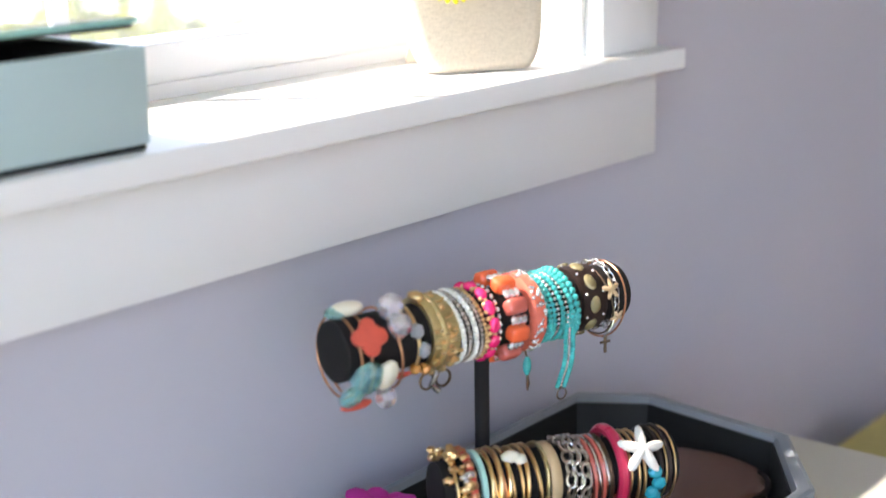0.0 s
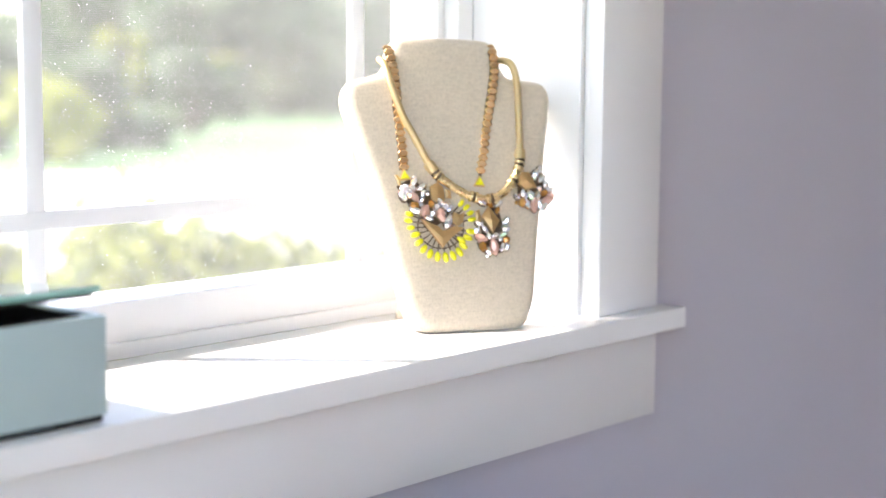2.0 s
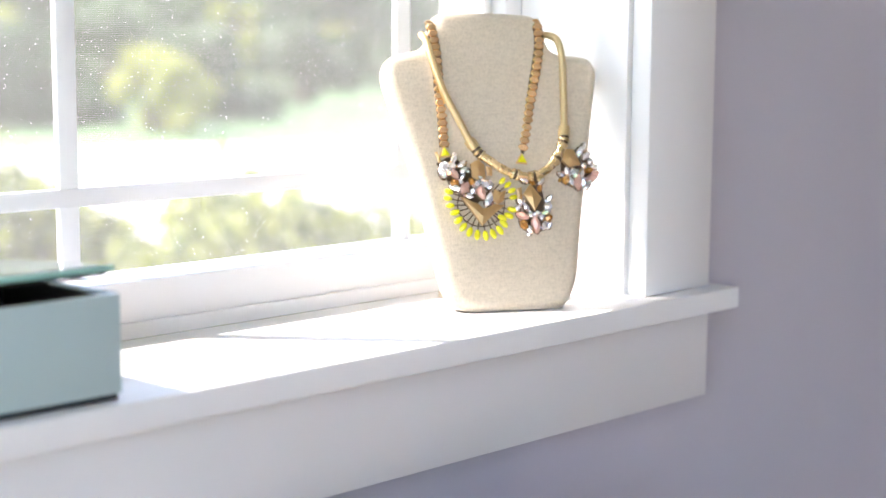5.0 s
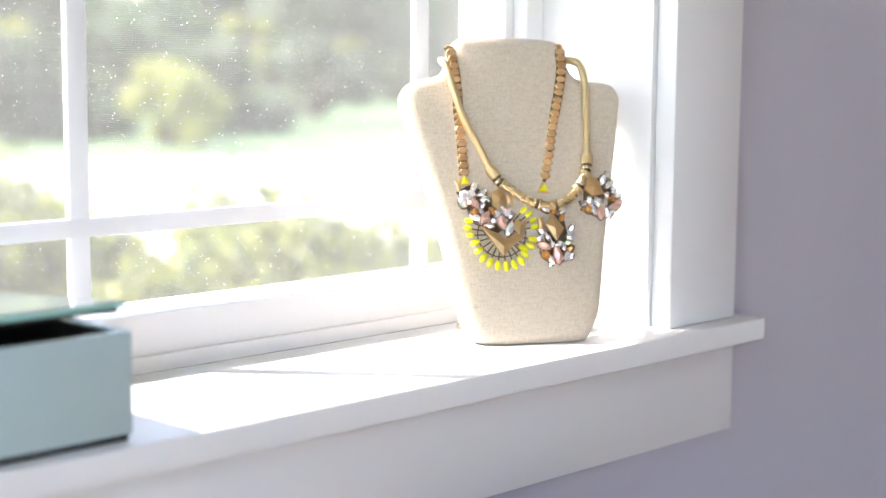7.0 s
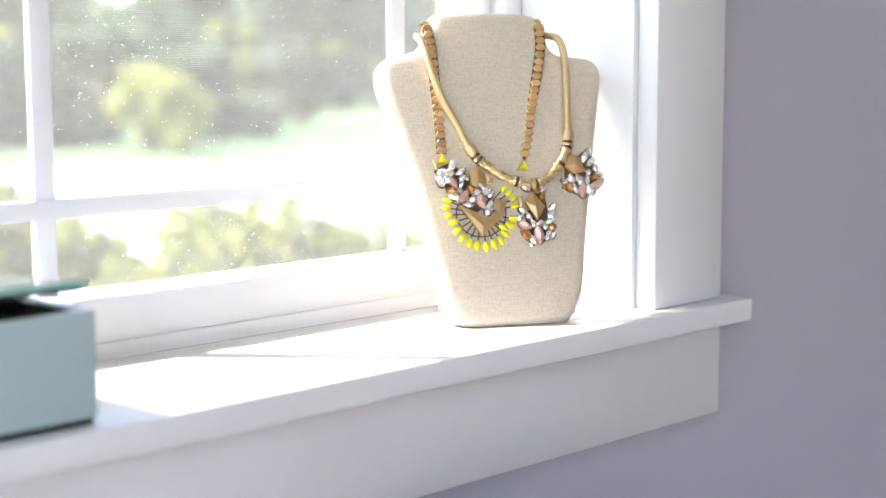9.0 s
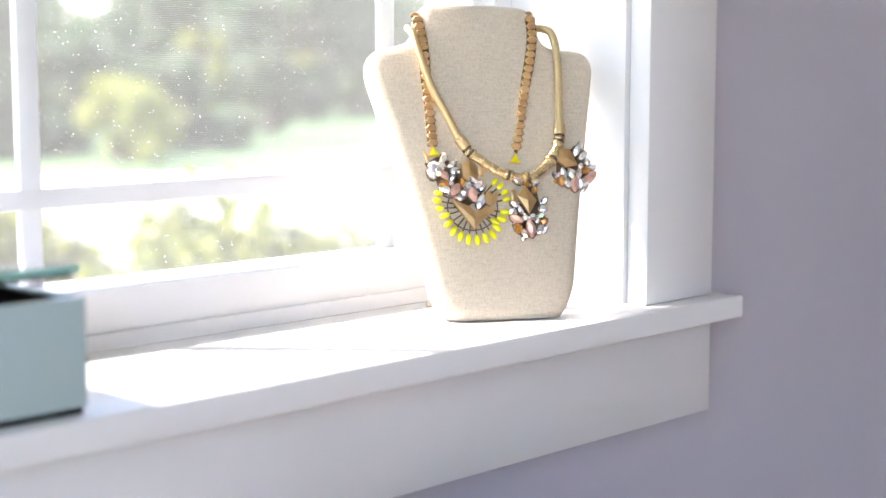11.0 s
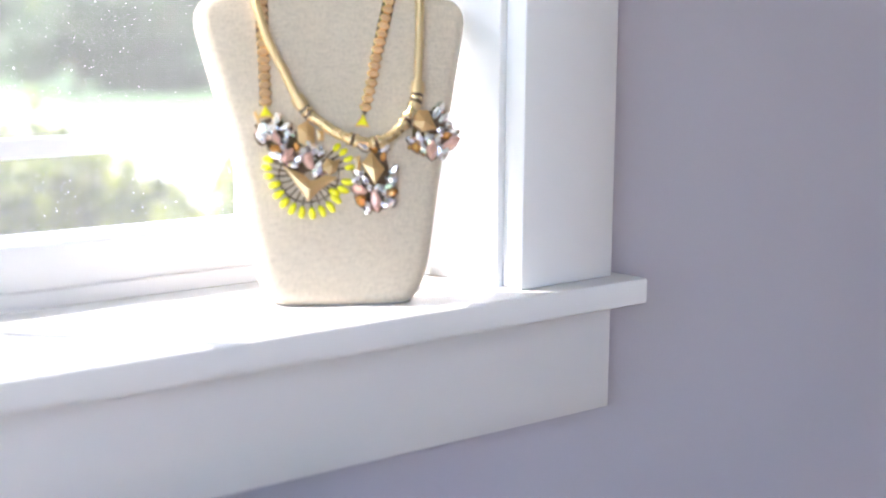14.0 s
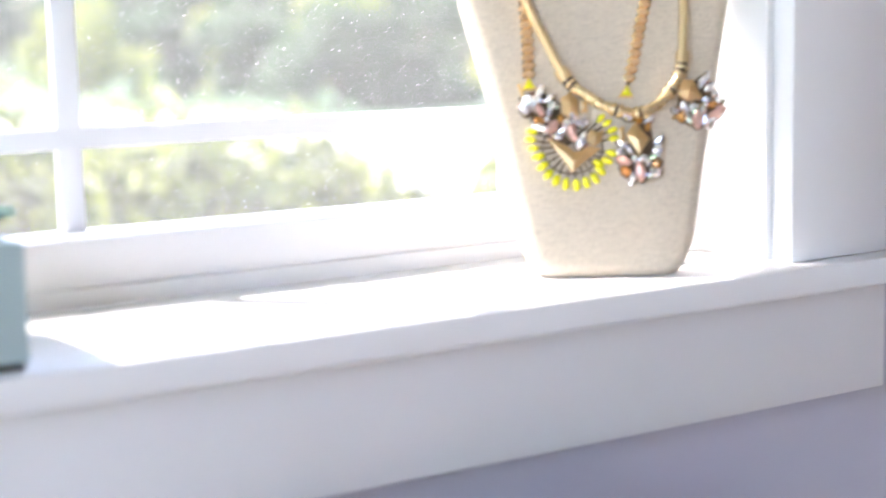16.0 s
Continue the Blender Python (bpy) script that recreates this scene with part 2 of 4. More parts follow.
M_HEDGE = leaf_mat("hedge_leaves", (0.035, 0.06, 0.018), (0.26, 0.29, 0.055))

# ---- mesh helpers ----


def world_of(ob):
    return (world_of(ob.parent) @ ob.matrix_parent_inverse if ob.parent else Matrix()) @ ob.matrix_basis


def child_of(ob, parent):
    ob.parent = parent
    ob.matrix_parent_inverse = world_of(parent).inverted()
    return ob


def smooth(me, flat=False):
    me.polygons.foreach_set("use_smooth", [not flat] * len(me.polygons))
    if not flat:
        me.set_sharp_from_angle(angle=radians(42))


def mesh_of(name, bm, material, flat=False):
    bmesh.ops.recalc_face_normals(bm, faces=bm.faces)
    me = bpy.data.meshes.new(name)
    bm.to_mesh(me)
    bm.free()
    me.materials.append(material)
    smooth(me, flat)
    return me


def part(name, bm, material, parent=None, label="", flat=False):
    ob = new(name, mesh_of(name, bm, material, flat))
    if parent:
        child_of(ob, parent)
    return tagged(ob, label)


def piece(name, me, m, parent, label=""):
    """An object of its own on a shared mesh."""
    ob = new(name, me)
    ob.matrix_basis = m
    child_of(ob, parent)
    return tagged(ob, label)


def thing(name, at, label, category, group="", kind=""):
    ob = new(name)
    ob.empty_display_size = 0.05
    ob.matrix_basis = Matrix.Translation(at)
    return tagged(ob, label, category, group, kind)


def box(bm, x0, x1, y0, y1, z0, z1, bev=0.0, m=None):
    vs = [bm.verts.new((x, y, z)) for x in (x0, x1) for y in (y0, y1) for z in (z0, z1)]
    fs = [bm.faces.new([vs[i] for i in f]) for f in ((0, 1, 3, 2), (4, 6, 7, 5), (0, 4, 5, 1), (2, 3, 7, 6), (0, 2, 6, 4), (1, 5, 7, 3))]
    if bev:
        es = list({e for f in fs for e in f.edges})
        r = bmesh.ops.bevel(bm, geom=es, offset=bev, segments=2, profile=0.5, affect="EDGES")
        vs = list({v for f in r["faces"] for v in f.verts} | {v for v in vs if v.is_valid})
    if m:
        bmesh.ops.transform(bm, matrix=m, verts=vs)
    return bm


def boxes(*rows, bev=0.0):
    bm = bmesh.new()
    for r in rows:
        box(bm, *r, bev=bev)
    return bm


def prism(bm, outline, z0, z1, bev=0.0, m=None):
    """An outline in x, y drawn out from z0 to z1."""
    lo = [bm.verts.new((x, y, z0)) for x, y in outline]
    hi = [bm.verts.new((x, y, z1)) for x, y in outline]
    n = len(outline)
    fs = [bm.faces.new(lo[::-1]), bm.faces.new(hi)]
    fs += [bm.faces.new((lo[i], lo[(i + 1) % n], hi[(i + 1) % n], hi[i])) for i in range(n)]
    vs = lo + hi
    if bev:
        es = list({e for f in fs[:2] for e in f.edges})
        r = bmesh.ops.bevel(bm, geom=es, offset=bev, segments=2, profile=0.5, affect="EDGES")
        vs = list({v for f in r["faces"] for v in f.verts} | {v for v in vs if v.is_valid})
    if m:
        bmesh.ops.transform(bm, matrix=m, verts=vs)
    return bm


def spline(pts, per=6):
    """Catmull-Rom through points."""
    p = [Vector(q) for q in pts]
    p = [2 * p[0] - p[1]] + p + [2 * p[-1] - p[-2]]
    out = []
    for i in range(1, len(p) - 2):
        a, b, c, d = p[i - 1 : i + 3]
        for k in range(per):
            t = k / per
            out.append(0.5 * (2 * b + (c - a) * t + (2 * a - 5 * b + 4 * c - d) * t * t + (3 * b - a - 3 * c + d) * t ** 3))
    return out + [p[-2]]


def tube(bm, pts, r, sides=10, closed=False, flat=1.0, up=None):
    """A round tube along points; r: one radius or one for each point."""
    n = len(pts)
    pts = [Vector(p) for p in pts]
    rad = r if isinstance(r, (list, tuple)) else [r] * n
    rings, ref = [], Vector(up) if up else Vector((0.31, 0.2, 0.93))
    for i, p in enumerate(pts):
        d = (pts[(i + 1) % n] - pts[i - 1]) if closed else pts[min(i + 1, n - 1)] - pts[max(i - 1, 0)]
        d.normalize()
        a = d.cross(ref)
        a = a.normalized() if a.length > 1e-4 else d.orthogonal().normalized()
        b = a.cross(d).normalized()
        if not up:
            ref = b
        rings.append([bm.verts.new(p + rad[i] * (math.cos(t) * a + flat * math.sin(t) * b)) for t in (2 * math.pi * k / sides for k in range(sides))])
    for i in range(n if closed else n - 1):
        q, s = rings[i], rings[(i + 1) % n]
        for k in range(sides):
            bm.faces.new((q[k], q[(k + 1) % sides], s[(k + 1) % sides], s[k]))
    if not closed:
        bm.faces.new(rings[0][::-1])
        bm.faces.new(rings[-1])
    return bm


def ball(bm, m, seg=10, rings=7):
    bmesh.ops.create_uvsphere(bm, u_segments=seg, v_segments=rings, radius=1.0, matrix=m)
    return bm


def ball_mesh(name, material, sx=1, sy=1, sz=1, seg=12, rings=8, flat=False):
    return mesh_of(name, ball(bmesh.new(), Matrix.Diagonal((sx, sy, sz, 1)), seg, rings), material, flat)


def gem_mesh(name, material, w=1.0, h=1.0, d=0.5, sides=8, pinch=0.0):
    """A cut stone in the u, v plane: table, crown, girdle and pavilion."""
    bm = bmesh.new()
    def ring(k, z):
        return [bm.verts.new((k * w * math.cos(2 * math.pi * i / sides) * (1 - pinch * abs(math.sin(2 * math.pi * i / sides))), k * h * math.sin(2 * math.pi * i / sides), z)) for i in range(sides)]
    a, b, c = ring(0.55, d), ring(1.0, 0.35 * d), ring(0.8, -0.4 * d)
    bm.faces.new(a)
    bm.faces.new(c[::-1])
    for p, q in ((a, b), (b, c)):
        for i in range(sides):
            bm.faces.new((p[i], q[i], q[(i + 1) % sides], p[(i + 1) % sides]))
    return mesh_of(name, bm, material, flat=True)


def quads(name, centres, sizes, material, rng, squash=0.7):
    """Many small leaves, each a bent pair of triangles, as one mesh."""
    n = len(centres)
    a = rng.normal(size=(n, 3))
    a /= np.linalg.norm(a, axis=1)[:, None]
    b = np.cross(a, rng.normal(size=(n, 3)))
    b /= np.linalg.norm(b, axis=1)[:, None]
    c = np.cross(a, b)
    s = np.asarray(sizes)[:, None]
    v = np.stack([centres - a * s, centres + b * s * squash * 0.6 + c * s * 0.15, centres + a * s, centres - b * s * squash * 0.6 + c * s * 0.15], 1).reshape(-1, 3)
    me = bpy.data.meshes.new(name)
    me.from_pydata(v.tolist(), [], np.arange(4 * n).reshape(-1, 4).tolist())
    me.materials.append(material)
    return me


# ---- the room ----
SILL = 1.07
WX0, WX1 = -1.270, -0.094          # opening between the jambs
HEAD = 1.76
RX0, RX1, RY0, RZ1 = -2.15, 1.7, -3.3, 2.5

wall = boxes(
    (RX0, WX0 - 0.012, 0, 0.19, 0, RZ1), (WX1 + 0.012, RX1, 0, 0.19, 0, RZ1),
    (WX0 - 0.012, WX1 + 0.012, 0, 0.19, HEAD + 0.012, RZ1), (WX0 - 0.012, WX1 + 0.012, 0, 0.19, 0, SILL - 0.02))
tagged(part("wall_north", wall, M_WALL), "lavender-grey painted wall round the white window", "wall", kind="structure")
tagged(part("wall_east", boxes((RX1, RX1 + 0.15, RY0, 0.19, 0, RZ1)), M_WALL), "lavender-grey painted side wall", "wall", kind="structure")
side = boxes((RX0 - 0.15, RX0, RY0, -2.6, 0, RZ1), (RX0 - 0.15, RX0, -0.4, 0.19, 0, RZ1), (RX0 - 0.15, RX0, -2.6, -0.4, 0, 0.5), (RX0 - 0.15, RX0, -2.6, -0.4, 2.4, RZ1))
tagged(part("wall_west", side, M_WALL), "lavender-grey painted side wall with an opening", "wall", kind="structure")
rear = boxes((RX0 - 0.15, RX1 + 0.15, RY0 - 0.15, RY0, 0, RZ1))
tagged(part("wall_south", rear, M_WALL), "lavender-grey painted rear wall", "wall", kind="structure")
tagged(part("ceiling", boxes((RX0 - 0.15, RX1 + 0.15, RY0 - 0.15, 0.17, RZ1, RZ1 + 0.15)), M_CEIL), "plain white ceiling", "ceiling", kind="structure")
tagged(part("floor", boxes((RX0 - 0.15, RX1 + 0.15, RY0 - 0.15, 0.17, -0.12, 0)), M_FLOOR), "plain wooden floor", "floor", kind="structure")

# unseen overhang, added so the sun reaches the sill but not the table
sun_cut = boxes((RX0 - 0.4, RX1 + 0.4, RY0 - 0.4, 0.80, RZ1 + 0.151, RZ1 + 0.33), (RX0 - 0.4, RX1 + 0.4, 0.78, 0.80, RZ1 - 0.17, RZ1 + 0.1505), (RX0 - 0.4, RX1 + 0.4, 0.1905, 0.7795, RZ1 - 0.17, RZ1 - 0.15))
tagged(part("roof", sun_cut, M_TRIM), "unseen white overhang added above the window to cut the sun", "roof", kind="structure")

# ---- the window ----
win = thing("window_1", (-0.48, 0, SILL), "white-trimmed window with flat grille bars and insect screen", "window", kind="structure")
CW = 0.089
sill_out = [(WX0 + 0.005 - CW - 0.014, -0.038), (0.016, -0.038), (0.016, -0.0005), (WX1 - 0.0005, -0.0005), (WX1 - 0.0005, 0.1205), (WX0 + 0.0005, 0.1205), (WX0 + 0.0005, -0.0005), (WX0 + 0.005 - CW - 0.014, -0.0005)]
part("window_sill", prism(bmesh.new(), sill_out, SILL - 0.0185, SILL, bev=0.0022), M_STOOL, win, "glossy white painted sill board")
part("apron", boxes((WX0 + 0.005 - CW, 0.0, -0.019, -0.0005, SILL - 0.094, SILL - 0.0187), bev=0.0012), M_TRIM, win)
for x0, x1 in ((-CW, 0.0), (WX0 + 0.005 - CW, WX0 + 0.005)):
    part("casing", boxes((x0, x1, -0.019, -0.0005, SILL + 0.0002, HEAD - 0.005), bev=0.0012), M_TRIM, win)
part("head_casing", boxes((WX0 + 0.005 - CW, 0, -0.019, -0.0005, HEAD - 0.0045, HEAD + 0.085), bev=0.0012), M_TRIM, win)
part("jamb", boxes((WX1, WX1 + 0.0118, 0.0002, 0.185, SILL - 0.018, HEAD)), M_TRIM, win)
part("jamb", boxes((WX0 - 0.0118, WX0, 0.0002, 0.185, SILL - 0.018, HEAD)), M_TRIM, win)
part("jamb", boxes((WX0, WX1, 0.0002, 0.185, HEAD, HEAD + 0.0118)), M_TRIM, win)
# vinyl frame round the sash
part("window_frame", boxes((WX1 - 0.021, WX1 - 0.0005, 0.112, 0.185, SILL + 0.011, HEAD), bev=0.0015), M_VINYL, win)
part("window_frame", boxes((WX0 + 0.0005, WX0 + 0.021, 0.112, 0.185, SILL + 0.011, HEAD), bev=0.0015), M_VINYL, win)
part("window_frame", boxes((WX0 + 0.0005, WX1 - 0.0005, 0.121, 0.185, SILL - 0.0005, SILL + 0.0105), bev=0.0006), M_VINYL, win)
# sash
SX0, SX1, SZ0, GY = WX0 + 0.0225, WX1 - 0.0225, SILL + 0.0090, 0.166
rail = boxes((SX0, SX1, 0.1255, 0.178, SZ0, SILL + 0.0385), bev=0.001)
part("sash_rail", rail, M_VINYL, win)
for x0, x1 in ((SX1 - 0.0105, SX1), (SX0, SX0 + 0.0105)):
    part("sash_stile", boxes((x0, x1, 0.1255, 0.178, SILL + 0.0355, HEAD - 0.001), bev=0.0015), M_VINYL, win)
BARX = (-0.504, -0.184, -0.824, -1.144)
BZ0, BZ1 = SILL + 0.0885, SILL + 0.1015
for bx in BARX:
    part("grille_bar", boxes((bx - 0.0078, bx + 0.0078, GY - 0.003, GY + 0.003, SILL + 0.038, HEAD - 0.001), bev=0.001), M_GRILLE, win)
part("grille_bar", boxes((SX0 + 0.011, SX1 - 0.011, GY - 0.0034, GY + 0.0034, BZ0, BZ1), bev=0.001), M_GRILLE, win)
for gy in (GY - 0.008, GY + 0.008):
    pane = part("pane", boxes((SX0 + 0.010, SX1 - 0.010, gy - 0.0015, gy + 0.0015, SILL + 0.036, HEAD - 0.002)), M_GLASS, win, "clear window glass")
    pane.visible_shadow = False
# insect screen outside: fine wires and dried rain drops
rng = np.random.default_rng(5)
SCY = 0.197
verts, faces = [], []


def wire(x0, x1, z0, z1):
    k = len(verts)
    verts.extend(((x0, SCY, z0), (x1, SCY, z0), (x1, SCY - 0.0004, z1), (x0, SCY - 0.0004, z1)))
    faces.append((k, k + 1, k + 2, k + 3))


z = SILL + 0.01
while z < HEAD:
    wire(WX0 - 0.01, WX1 + 0.01, z, z + 0.00031)
    z += 0.0013
x = WX0 - 0.01
while x < WX1 + 0.01:
    wire(x, x + 0.00024, SILL + 0.01, HEAD)
    x += 0.0013
me = bpy.data.meshes.new("insect_screen")
me.from_pydata(verts, [], faces)
me.materials.append(M_SCREEN)
scr = child_of(tagged(new("insect_screen", me), "fine dark insect screen mesh", kind="stuff"), win)
n = 30000
cen = np.c_[rng.uniform(WX0, WX1, n), np.full(n, SCY - 0.001), rng.uniform(SILL + 0.03, SILL + 0.42, n)]
me = quads("screen_droplets", cen, 0.00013 + 0.00042 * rng.uniform(0, 1, n) ** 3, M_DROP, rng, 1.4)
child_of(tagged(new("screen_droplets", me), "dried pale rain spots on the screen", kind="stuff"), win)

# ---- outdoors ----
GZ = -0.65
def plane(x0, x1, y0, y1, z):
    bm = bmesh.new()
    bm.faces.new([bm.verts.new(p) for p in ((x0, y0, z), (x1, y0, z), (x1, y1, z), (x0, y1, z))])
    return bm


tagged(part("ground", plane(-900, 900, -400, 1200, GZ), M_GRASS), "sunlit green lawn reaching to the trees", "lawn", kind="structure")
drive = prism(bmesh.new(), [(-80, 20), (6, 8.5), (60, 2), (35.5, 15.5), (22.0, 20.0), (18.4, 20.8), (15.0, 22.2), (12.4, 22.6), (13.4, 28.9), (12.4, 32.6), (9.1, 34.8), (-80, 68)], GZ, GZ + 0.03)
tagged(part("road", drive, M_PAVE), "sunlit pale concrete driveway", "driveway", kind="structure")


def at_az(az, dist, z=GZ):
    return Vector((-1.05 + dist * math.sin(radians(az)), -0.74 + dist * math.cos(radians(az)), z))


def tree(base, height, spread, leaf, rng, n, size, lobes=9, low=0.2):
    t = thing("tree", base, "leafy tree beyond the driveway", "tree", "trees behind the drive")
    bm = bmesh.new()
    top = base + Vector((rng.uniform(-0.4, 0.4), rng.uniform(-0.4, 0.4), height * 0.8))
    tube(bm, [base, base.lerp(top, 0.3) + Vector((0.15, 0, 0)), base.lerp(top, 0.65), top], [0.035 * height, 0.026 * height, 0.015 * height, 0.004 * height], 8)
    cs = []
    for k in range(lobes):
        a = 2 * math.pi * k / lobes + rng.uniform(-0.4, 0.4)
        h = rng.uniform(low, 0.88)
        rr = spread * (1.05 - 0.75 * abs(h - 0.45)) * rng.uniform(0.35, 0.8)
        c = base + Vector((rr * math.cos(a), rr * math.sin(a), height * h))
        cs.append((c, spread * rng.uniform(0.28, 0.5)))
        root = base.lerp(top, max(0.2, h - 0.2))
        tube(bm, [root, root.lerp(c, 0.5) + Vector((0, 0, 0.2)), c], [0.010 * height, 0.007 * height, 0.002 * height], 6)
    part("trunk", bm, M_BARK, t)
    pts = []
    for k in range(n):
        c, r = cs[k % lobes]
        d = rng.normal(size=3)
        d /= np.linalg.norm(d)
        pts.append(np.array(c) + d * r * rng.uniform(0.55, 1.05) * np.array((1, 1, 0.8)))
    me = quads("crown", np.array(pts), rng.uniform(0.6, 1.3, n) * size, leaf, rng)
    child_of(new("crown", me), t)
    return t


rng = np.random.default_rng(11)
for az, dist, h, sp in ((4, 70, 7.5, 5), (9, 74, 8, 5.5), (14, 68, 7.5, 5), (18.5, 76, 8.5, 5.5), (23.5, 80, 6.8, 4.5), (27.5, 70, 8.4, 5), (31, 76, 6.6, 4.5), (34.6, 68, 5.6, 4.0), (38, 72, 7.6, 5), (41.8, 66, 7.0, 4.4), (45.2, 74, 8.2, 5), (49, 68, 7.5, 5), (54, 72, 8, 5.5), (59, 70, 8, 5.5), (21, 96, 9.5, 7), (29, 100, 9.5, 7), (37, 98, 9.0, 7), (44, 100, 10.0, 7), (51, 98, 10, 7)):
    tree(at_az(az, dist), 0.88 * h, sp, M_LEAF, rng, 2400, 0.42, 11, low=0.05)
for az, dist, h, sp in ((28.6, 36, 2.9, 1.7), (31.4, 37, 2.6, 1.6), (33.4, 38, 2.9, 1.5), (37.6, 39, 2.4, 1.5), (40.5, 44, 2.4, 1.6), (25.5, 42, 2.6, 1.5), (22.4, 44, 2.4, 1.4)):
    tree(at_az(az, dist), h, sp, M_LEAF, rng, 2000, 0.24, 9, low=0.05)
# crowns coloured as if in full sun, among the dark ones
for az, dist, h, sp in ((35.0, 33.5, 2.5, 0.75), (36.2, 32.0, 1.6, 0.7), (29.2, 50, 3.0, 1.2), (38.2, 62, 4.4, 1.0), (41.6, 64, 4.2, 0.9), (24.3, 48, 2.8, 1.0), (27.8, 49, 3.0, 1.5), (19.2, 50, 2.9, 1.7), (21.6, 66, 2.2, 2.2), (13.0, 52, 3.4, 1.9)):
    tree(at_az(az, dist), h, sp, M_LEAFLIT, rng, 1500, 0.22, 8, low=0.08)


def shrub(base, r, h, rng, n=4200):
    t = thing("shrub", base, "yellow-green leafy shrub below the window", "shrub", "shrubs of the front bed")
    bm = bmesh.new()
    for k in range(5):
        a = rng.uniform(0, 6.28)
        tube(bm, [base, base + Vector((0.3 * r * math.cos(a), 0.3 * r * math.sin(a), 0.5 * h)), base + Vector((0.7 * r * math.cos(a), 0.7 * r * math.sin(a), 0.85 * h))], [0.02, 0.014, 0.005], 6)
    part("stem", bm, M_BARK, t)
    d = rng.normal(size=(n, 3))
    d /= np.linalg.norm(d, axis=1)[:, None]
    k = rng.uniform(0.4, 1.0, n)[:, None] ** 0.5 * rng.uniform(0.85, 1.15, n)[:, None]
    c = np.array(base) + np.array((0, 0, 0.52 * h)) + d * k * np.array((r, r, 0.5 * h))
    child_of(new("crown", quads("crown", c, rng.uniform(0.03, 0.07, n), M_HEDGE, rng)), t)


for k in range(20):
    az = 0 + k * 3.1 + rng.uniform(-0.8, 0.8)
    dist = 5.2 + rng.uniform(-0.4, 0.5) + 0.02 * k
    shrub(at_az(az, dist), rng.uniform(0.40, 0.58), rng.uniform(1.36, 1.60) - 0.004 * az + 0.10 * (az < 31), rng)

# ---- linen bust ----
BO, BYAW, BLEAN = Vector((-0.2186, 0.0095, SILL)), radians(-28), radians(18.2)
BU = Vector((math.cos(BYAW), math.sin(BYAW), 0))
nh = Vector((math.sin(BYAW), -math.cos(BYAW), 0))
BN = (nh * math.cos(BLEAN) + Vector((0, 0, math.sin(BLEAN)))).normalized()
BV = BN.cross(BU)


def on(u, v, w=0.0):
    """A place on the bust's face, in millimetres across, up and out."""
    return BO + (BU * (1.087 * u + 0.0671 * v - 3.4) + BV * (1.048 * v - 0.0127 * u + 1.0) + BN * 1.06 * w) * 0.001


def on_pose(u, v, w=0.0, turn=0.0, s=1.0, sv=None):
    m = Matrix((BU, BV, BN)).transposed().to_4x4()
    m.translation = on(u, v, w)
    return m @ pose(0, 0, 0, 0, 0, turn) @ Matrix.Diagonal((s * 0.00106, (sv or s) * 0.00106, s * 0.00106, 1))


def make_bust():
    t = thing("necklace_bust", BO, "natural linen covered necklace bust leaning on the sill", "display bust")
    corners = [(-41, 224), (-8, 225), (20, 224), (29, 220), (33.5, 212), (36, 201), (43, 195), (62, 193), (70, 189), (73.8, 180), (72, 165), (68, 140), (58, 75), (52, 30), (49.0, 18), (43.5, 6.5), (32, -0.6), (2, -1.2), (-23, -0.4), (-36.5, 5.5), (-44.0, 17), (-48.5, 33), (-62, 97), (-80, 158), (-84.5, 174), (-84, 184), (-78, 191), (-64, 195), (-56, 198), (-51.5, 205), (-49.5, 215), (-46, 221)]
    corners = [(u + 5.0 * min(1.0, max(0.0, (u + 60) / 100)), v + 0.05 * max(0.0, v - 150)) for u, v in corners]
    line = [Vector((p.x, p.y)) for p in spline([(u, v, 0) for u, v in corners + corners[:1]], 4)[:-1]]
    n = len(line)
    nor = []
    for i in range(n):
        d = (line[(i + 1) % n] - line[i - 1]).normalized()
        nor.append(Vector((d.y, -d.x)))          # inward for this clockwise line
    TH = 24.0
    prof = [(0.0, -TH / 2)] + [(9 * (1 - math.cos(a)), -TH / 2 + TH / 2 * math.sin(a)) for a in (math.pi / 2 * k / 6 for k in range(1, 7))]
    bm = bmesh.new()
    def ring(inset, w):
        out = []
        for p, q in zip(line, nor):
            c = on(*(p + q * inset), w)
            c.z = max(c.z, SILL + 0.0004)
            out.append(bm.verts.new(c))
        return out
    rows = [ring(i, -TH - w) for i, w in prof[:0:-1]] + [ring(i, w) for i, w in prof]
    for a, b in zip(rows, rows[1:]):
        for i in range(n):
            bm.faces.new((a[i], a[(i + 1) % n], b[(i + 1) % n], b[i]))
    mid = Vector((-5, 118))
    for edge, w, puff in ((rows[-1], 0.0, 1.5), (rows[0], -TH, 0.0)):
        last = edge
        for k in (0.78, 0.55, 0.3):
            inner = [bm.verts.new(on(*(mid + (p + q * 9 - mid) * k), w + puff * (1 - k * k))) for p, q in zip(line, nor)]
            for i in range(n):
                bm.faces.new((last[i], last[(i + 1) % n], inner[(i + 1) % n], inner[i]))
            last = inner
        c = bm.verts.new(on(*mid, w + puff))
        for i in range(n):
            bm.faces.new((last[i], last[(i + 1) % n], c))
    part("linen_form", bm, M_LINEN, t)
    # easel leg behind
    bm = bmesh.new()
    a, b = on(0, 130, -25), on(0, 3, -25) - nh * 0.055
    b.z = SILL + 0.0005
    side_ = BU * 0.022
    vs = [a - side_, a + side_, b + side_ * 1.3, b - side_ * 1.3]
    lo = [bm.verts.new(p) for p in vs]
    hi = [bm.verts.new(p - nh * 0.003) for p in vs]
